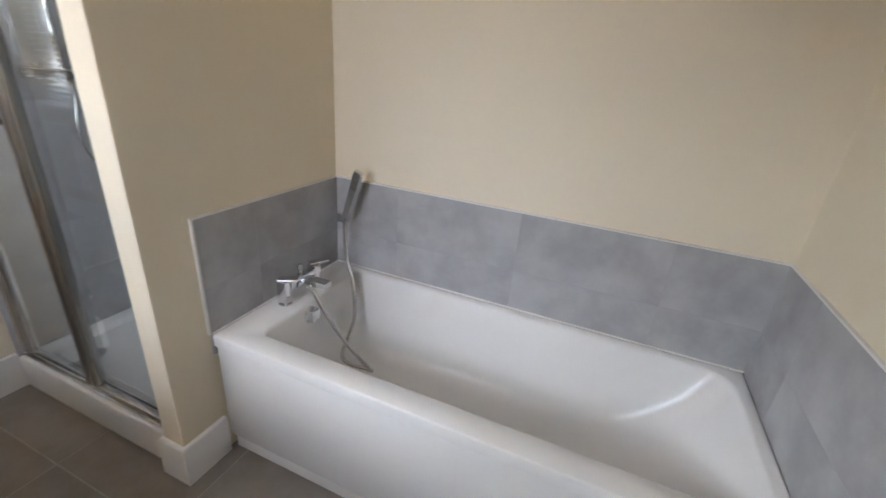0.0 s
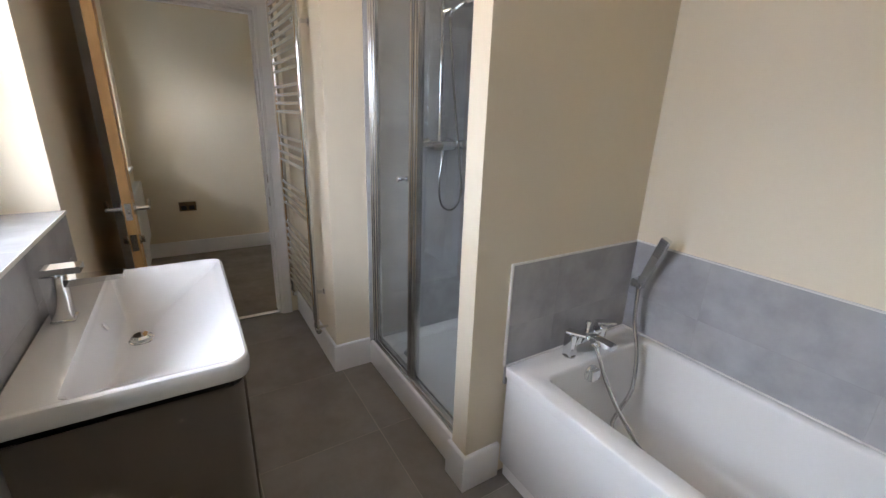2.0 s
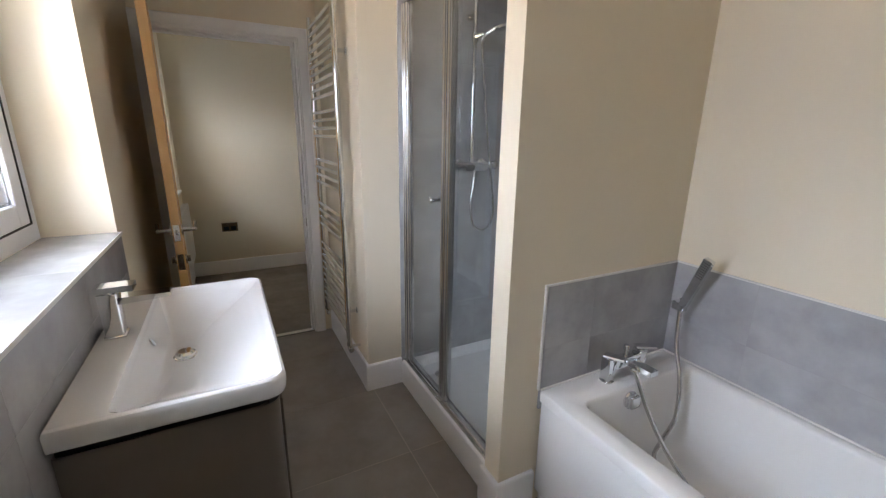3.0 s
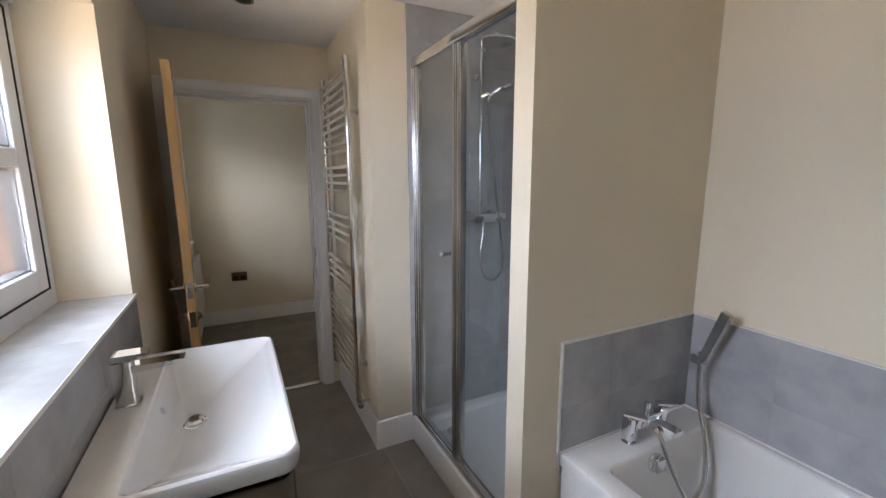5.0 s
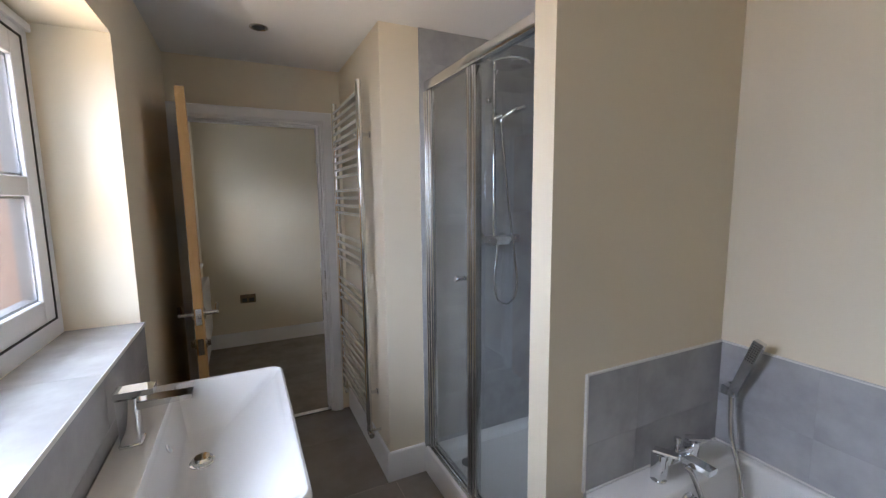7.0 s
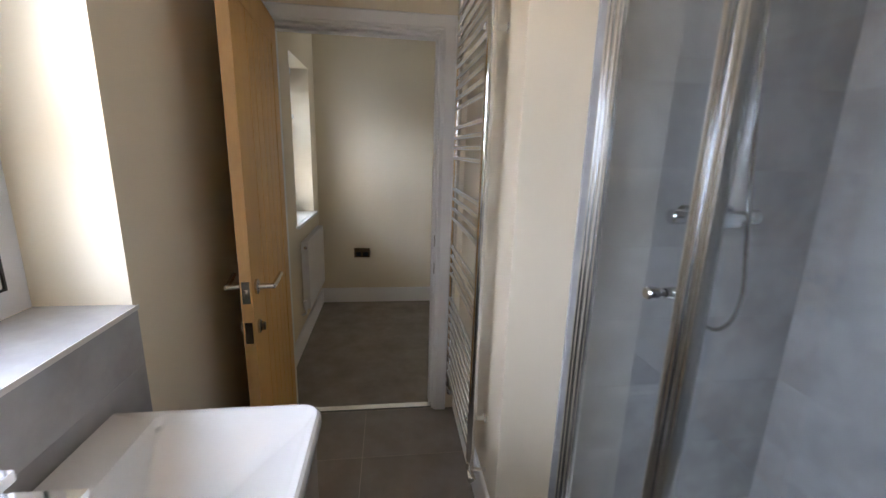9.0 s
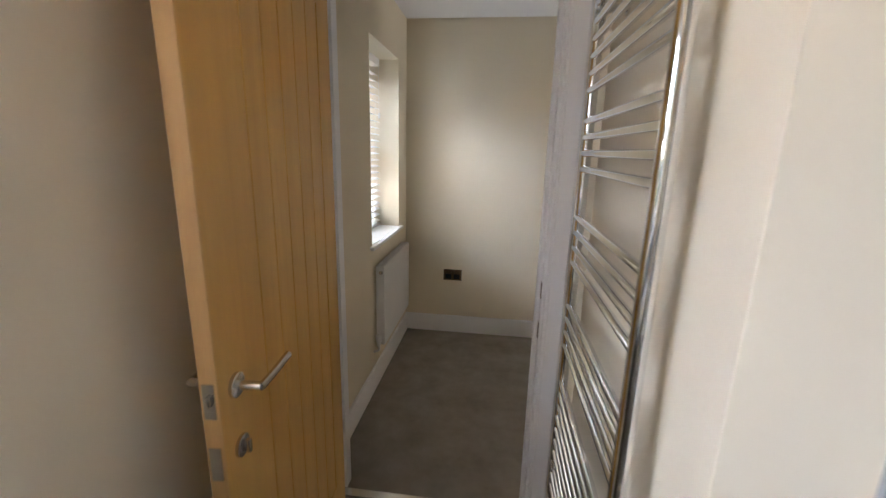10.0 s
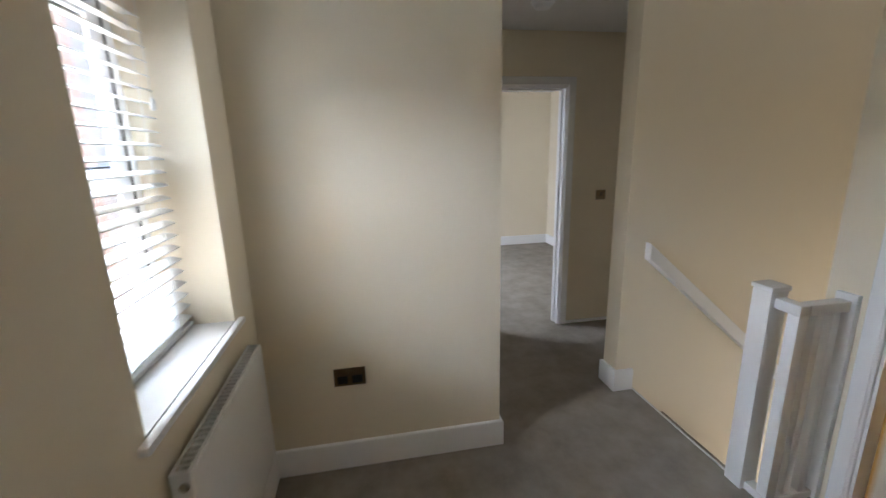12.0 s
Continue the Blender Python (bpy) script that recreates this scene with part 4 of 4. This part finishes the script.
# ---- landing things ----
def panel_radiator(name, x0, x1, y0, y1, z0, z1, label):
    r = thing(name, ((x0 + x1) / 2, (y0 + y1) / 2, z0), label, "radiator")
    bm = bmesh.new()
    yf = y1
    box(bm, x0, x1, yf - 0.014, yf, z0, z1 - 0.006, 0.005)
    part("front_panel", bm, RADWHITE, r, "flat white steel front panel")
    bm = bmesh.new()
    box(bm, x0 + 0.02, x1 - 0.02, y0 + 0.012, y0 + 0.024, z0 + 0.015, z1 - 0.02, 0.004)
    part("back_panel", bm, RADWHITE, r, "white steel back panel")
    n = 26
    for k in range(n):
        x = x0 + 0.04 + (x1 - x0 - 0.08) * k / (n - 1)
        part("fin", boxes((x - 0.0012, x + 0.0012, y0 + 0.024, yf - 0.014, z0 + 0.05, z1 - 0.03)), RADWHITE, r)
    for x in (x0 + 0.001, x1 - 0.005):
        bm = boxes((x, x + 0.004, y0 + 0.010, yf - 0.004, z0 + 0.004, z1 - 0.002))
        part("side_panel", bm, RADWHITE, r, "white side cover")
    bm = bmesh.new()
    box(bm, x0 + 0.004, x1 - 0.004, y0 + 0.012, y0 + 0.020, z1 - 0.006, z1)
    box(bm, x0 + 0.004, x1 - 0.004, yf - 0.012, yf - 0.004, z1 - 0.006, z1)
    m = 30
    for k in range(m):
        x = x0 + 0.01 + (x1 - x0 - 0.02) * k / (m - 1)
        box(bm, x - 0.003, x + 0.003, y0 + 0.020, yf - 0.012, z1 - 0.006, z1)
    part("top_grille", bm, RADWHITE, r, "slotted white top grille")
    for x, s in ((x1, 1), (x0, -1)):
        bm = bmesh.new()
        lathe(bm, (x - s * 0.02, (y0 + yf) / 2, z0 + 0.03), (s, 0, 0), [(0, 0.012), (0.045, 0.012), (0.047, 0.008), (0.06, 0.008)], 14)
        tube(bm, [(x + s * 0.030, (y0 + yf) / 2, z0 + 0.03), (x + s * 0.030, (y0 + yf) / 2, z0 - 0.02), (x + s * 0.030, y0, z0 - 0.035)], 0.0075, 12, 4)
        part("pipe_tail", bm, RADWHITE, r, "white pipe tail")
    bm = bmesh.new()
    lathe(bm, (x1 + 0.035, (y0 + yf) / 2, z0 + 0.01), (0, 0, 1), [(0, 0.012), (0.03, 0.014), (0.034, 0.019), (0.07, 0.018), (0.074, 0.012)], 16)
    part("valve_cap", bm, RADWHITE, r, "white lockshield valve cap")
    bm = bmesh.new()
    lathe(bm, (x1 - 0.004, (y0 + yf) / 2 + 0.01, z1 - 0.04), (1, 0, 0), [(0, 0.012), (0.008, 0.012), (0.010, 0.008)], 16)
    part("bleed_plug", bm, NICKEL, r, "small nickel bleed plug")
    for x in (x0 + 0.12, x1 - 0.15):
        part("wall_bracket", boxes((x, x + 0.03, y0, y0 + 0.012, z0 + 0.1, z1 - 0.1)), RADWHITE, r)
    return r


panel_radiator("landing_radiator", -1.600, -0.890, LY, LY + 0.064, 0.285, 0.800, "white double panel radiator under the window")


def double_socket(name, x, y0, y1, z0, z1, label):
    s = thing(name, (x, (y0 + y1) / 2, z0), label, "socket")
    bm = bmesh.new()
    box(bm, x, x + 0.005, y0, y1, z0, z1, 0.0015)
    part("plate", bm, BRONZE, s, "antique bronze metal plate")
    w = (y1 - y0)
    for k in (0, 1):
        c = y0 + w * (0.27 + 0.46 * k)
        bm = boxes((x + 0.0045, x + 0.0065, c - 0.024, c + 0.024, z0 + 0.012, z0 + 0.052))
        part("socket_insert", bm, BLACK, s, "black three pin insert")
        zc = z0 + 0.028
        # Flat near-black marks painting the shade inside the pin holes.
        bm = boxes((x + 0.0064, x + 0.0068, c - 0.003, c + 0.003, zc + 0.008, zc + 0.020), (x + 0.0064, x + 0.0068, c - 0.017, c - 0.010, zc - 0.006, zc - 0.001), (x + 0.0064, x + 0.0068, c + 0.010, c + 0.017, zc - 0.006, zc - 0.001))
        part("pin_holes", bm, RECESS_SHADE, s)
    for k in (0, 1):
        c = y0 + w * (0.42 + 0.16 * k)
        bm = bmesh.new()
        box(bm, x + 0.0045, x + 0.009, c - 0.007, c + 0.007, z1 - 0.030, z1 - 0.010, 0.001)
        part("rocker_switch", bm, BRONZE, s, "small bronze rocker")
    return s


double_socket("wall_socket", -1.785, 0.280, 0.428, 0.456, 0.547, "antique bronze double wall socket with black inserts")
sw = thing("light_switch", (-3.16, 2.44, 1.15), "antique bronze light switch plate", "switch")
bm = bmesh.new()
box(bm, -3.16, -3.155, 2.400, 2.486, 1.107, 1.188, 0.0015)
part("plate", bm, BRONZE, sw)
bm = bmesh.new()
box(bm, -3.1555, -3.151, 2.433, 2.453, 1.135, 1.167, 0.001)
part("rocker_switch", bm, BLACK, sw)

al = thing("smoke_alarm", (-2.56, 1.62, LAND_H), "round white ceiling smoke alarm", "alarm")
bm = bmesh.new()
lathe(bm, (-2.56, 1.62, LAND_H), (0, 0, -1), [(0, 0.07), (0.012, 0.07), (0.02, 0.055), (0.04, 0.045), (0.044, 0.03)], 28)
part("alarm_body", bm, UPVC, al)

# stairs
st = thing("staircase", (-1.68, 3.5, -2.4), "carpeted closed staircase going down", "stairs", kind="structure")
for k in range(12):
    z = -0.208 * (k + 1)
    y = 2.10 + 0.222 * k
    bm = bmesh.new()
    box(bm, -2.098, -1.272, y, y + 0.26, z - 0.20, z + 0.008, 0.010)
    part("step", bm, CARPET, st)
bm = boxes((-2.097, -1.273, 2.102, 2.110, -0.18, 0.013))
part("nosing", bm, TRIMWHITE, st, "pale painted edge strip")

hr = thing("stair_handrail", (-2.10, 2.5, 0.5), "white painted wall-mounted stair handrail", "handrail")
bm = bmesh.new()
slope = -0.867
a = [(-2.10, 0.0), (-2.055, 0.0), (-2.045, 0.010), (-2.045, 0.092), (-2.055, 0.102), (-2.10, 0.102)]
loft(bm, [[(x, y, 0.880 + (y - 2.12) * slope + z) for x, z in a] for y in (2.12, 4.4)], True, True)
part("rail", bm, WHITE, hr)

ba = thing("landing_balustrade", (-1.25, 2.2, 0), "white painted timber balustrade with newel and spindles", "balustrade")
bm = bmesh.new()
box(bm, -1.352, -1.266, 2.075, 2.160, 0.0, 0.955, 0.004)
box(bm, -1.358, -1.260, 2.069, 2.166, 0.955, 0.975, 0.004)
part("newel_post", bm, WHITE, ba, "square white newel post")
bm = bmesh.new()
box(bm, -1.266, -1.160, 2.095, 2.145, 0.885, 0.930, 0.005)
box(bm, -1.210, -1.160, 2.145, 2.335, 0.885, 0.930, 0.005)
part("top_rail", bm, WHITE, ba, "white top rail")
bm = bmesh.new()
box(bm, -1.266, -1.160, 2.095, 2.145, 0.008, 0.045, 0.004)
box(bm, -1.210, -1.160, 2.145, 2.335, 0.008, 0.045, 0.004)
part("base_rail", bm, WHITE, ba, "white base rail")
for x, y, w in ((-1.185, 2.120, 0.024), (-1.185, 2.205, 0.018), (-1.185, 2.285, 0.018)):
    bm = bmesh.new()
    box(bm, x - w, x + w, y - w, y + w, 0.045, 0.886, 0.003)
    part("spindle", bm, WHITE, ba, "square white spindle")
bm = bmesh.new()
box(bm, -1.225, -1.145, 2.335, 2.360, 0.0, 0.955, 0.003)
part("half_newel", bm, WHITE, ba, "white half newel on the wall")
ba.matrix_basis = pose(-1.238, 2.2, 0)

# ---- outside ----
structure("ground", boxes((-400, 400, -400, 400, -3.4, -3.2)), GRASS, "rough mown lawn")
nb = thing("neighbour_house", (-6, -14, -3.2), "rendered neighbouring house with a slate roof", "house", kind="structure")
hx0, hx1, hy0, hy1 = -42.0, 6.0, -16.0, -9.0
part("wall", boxes((hx0, hx1, hy0, hy1, -3.2, 2.0)), RENDERWALL, nb)
bm = bmesh.new()
ym = (hy0 + hy1) / 2
a = ring(bm, [(hx0 - 0.4, hy0 - 0.4, 1.9), (hx0 - 0.4, ym, 5.4), (hx0 - 0.4, hy1 + 0.4, 1.9)])
b = ring(bm, [(hx1 + 0.4, hy0 - 0.4, 1.9), (hx1 + 0.4, ym, 5.4), (hx1 + 0.4, hy1 + 0.4, 1.9)])
bridge(bm, a, b)
bm.faces.new(a[::-1])
bm.faces.new(b)
part("roof", bm, SLATE, nb, smooth=0)
for x in (-36.0, -30.5, -25.0, -19.5, -14.0, -8.5, -3.0, 2.5):
    for z in (-2.2, 0.3):
        bm = boxes((x - 0.6, x + 0.6, hy1, hy1 + 0.05, z, z + 0.07), (x - 0.6, x + 0.6, hy1, hy1 + 0.05, z + 1.13, z + 1.2), (x - 0.6, x - 0.53, hy1, hy1 + 0.05, z + 0.07, z + 1.13), (x + 0.53, x + 0.6, hy1, hy1 + 0.05, z + 0.07, z + 1.13), (x - 0.03, x + 0.03, hy1, hy1 + 0.05, z + 0.07, z + 1.13))
        fr = part("window_frame", bm, UPVC, nb, "white upvc frame")
        part("pane", boxes((x - 0.53, x + 0.53, hy1 - 0.02, hy1 + 0.02, z + 0.07, z + 1.13)), BLACK, fr)
part("gutter", boxes((hx0 - 0.4, hx1 + 0.4, hy1 + 0.40, hy1 + 0.52, 1.82, 1.92)), BLACK, nb, "black gutter")

# ---- tiles ----
TT = 0.010


def on_back(u, v, n):
    return (u, BACK - n, v)


def on_part(u, v, n):
    return (PART1 + n, u, v)


def on_end(u, v, n):
    return (END - n, u, v)


def on_window_wall(u, v, n):
    return (u, n, v)


def on_shower_side(u, v, n):
    return (PX - 0.01 + n, u, v)


def on_shower_part(u, v, n):
    return (PART0 + 0.01 - n, u, v)


def on_floor(u, v, n):
    return (u, v, -0.009 + n)


def on_sill(u, v, n):
    return (u, v, WIN_Z0 - 0.012 + n)


wb = bpy.data.objects["wall_back"]
wp = bpy.data.objects["wall_partition"]
we = bpy.data.objects["wall_end"]
ww = bpy.data.objects["wall_window_bathroom"]
wpi = bpy.data.objects["wall_pier"]
ZT, ZM, ZB = 0.950, 0.705, 0.45
tiling(wb, "tile", [PART1 + TT, 2.280, 2.820, 3.360, END - TT], [ZB, ZM, ZT], on_back, TT, WALLTILE)
tiling(wp, "tile", [1.350, 1.585, BACK], [ZB, ZM, ZT], on_part, TT, WALLTILE)
tiling(we, "tile", [0.80, 1.30, 1.81, BACK], [ZB, ZM, ZT], on_end, TT, WALLTILE)
for parent, bm in ((wb, boxes((PART1 + TT, END - TT, BACK - 0.0095, BACK - 0.0005, ZB, ZT))), (wp, boxes((PART1 + 0.0005, PART1 + 0.0095, 1.352, BACK, ZB, ZT))), (we, boxes((END - 0.0095, END - 0.0005, 0.80, BACK, ZB, ZT)))):
    part("grout", bm, GROUT, parent)
bm = bmesh.new()
box(bm, PART1 + 0.0005, END - 0.0005, BACK - TT - 0.001, BACK - 0.0005, ZT, ZT + 0.006)
box(bm, PART1 + 0.0005, PART1 + TT + 0.001, 1.342, BACK - TT - 0.001, ZT, ZT + 0.006)
box(bm, PART1 + 0.0005, PART1 + TT + 0.001, 1.342, 1.3485, RIM + 0.0005, ZT)
box(bm, END - TT - 0.001, END - 0.0005, 0.80, BACK - TT - 0.001, ZT, ZT + 0.006)
structure("trim_bath_tiles", bm, TRIMWHITE, "white edging strip along the bath tiles")
bm = bmesh.new()
tube(bm, [(PART1 + TT, BACK - TT - 0.001, RIM + 0.001), (END - TT, BACK - TT - 0.001, RIM + 0.001)], 0.0045, 6)
tube(bm, [(PART1 + TT + 0.001, BY0 + 0.004, RIM + 0.001), (PART1 + TT + 0.001, BACK - TT, RIM + 0.001)], 0.0045, 6)
structure("trim_sealant", bm, TRIMWHITE, "white silicone bead round the bath")

# shower walls
zr = [0.14, 0.425, 0.680, 0.935, 1.190, 1.445, 1.700, 1.955, 2.210, BATH_H - 0.001]
tiling(wpi, "tile", [1.205, 1.71, BACK - TT], zr, on_shower_side, TT, WALLTILE)
tiling(wb, "tile", [PX, 1.40, PART0], zr, on_back, TT, WALLTILE)
tiling(wp, "tile", [1.225, 1.71, BACK - TT], zr, on_shower_part, TT, WALLTILE)
part("grout", boxes((PX - 0.0095, PX - 0.0010, 1.206, BACK - 0.001, 0.14, BATH_H - 0.001)), GROUT, wpi)
part("grout", boxes((PX, PART0, BACK - 0.0095, BACK - 0.0005, 0.14, BATH_H - 0.001)), GROUT, wb)
part("grout", boxes((PART0 + 0.0010, PART0 + 0.0095, 1.226, BACK - 0.001, 0.14, BATH_H - 0.001)), GROUT, wp)

# tiles below and on the window sill
tiling(ww, "tile", [WIN_X0, 1.625, 2.135, 2.645, 2.7], [0.43, 0.69, 0.945, WIN_Z0 - 0.0005], on_window_wall, TT, WALLTILE)
part("grout", boxes((WIN_X0, 2.7, 0.0005, 0.0095, 0.43, WIN_Z0 - 0.001)), GROUT, ww)
tiling(ww, "sill_tile", [WIN_X0, 1.625, 2.135, WIN_X1], [-0.214, TT + 0.002], on_sill, 0.012, WALLTILE)
structure("trim_sill", boxes((WIN_X0, 2.7, 0.0125, 0.015, WIN_Z0 - 0.010, WIN_Z0 + 0.0015)), TRIMWHITE, "white edging strip along the sill tiles")

# floor
tiling(floor_bath, "tile", [0.0, 0.374, 0.926, 1.478, 2.030, 2.582, 3.134, END], [0.0, 0.480, 1.022, 1.565, BACK], on_floor, 0.009, FLOORTILE, 0.003)
part("grout", boxes((-0.004, END, 0.0, BACK, -0.0095, -0.0012)), FLOORGROUT, floor_bath)
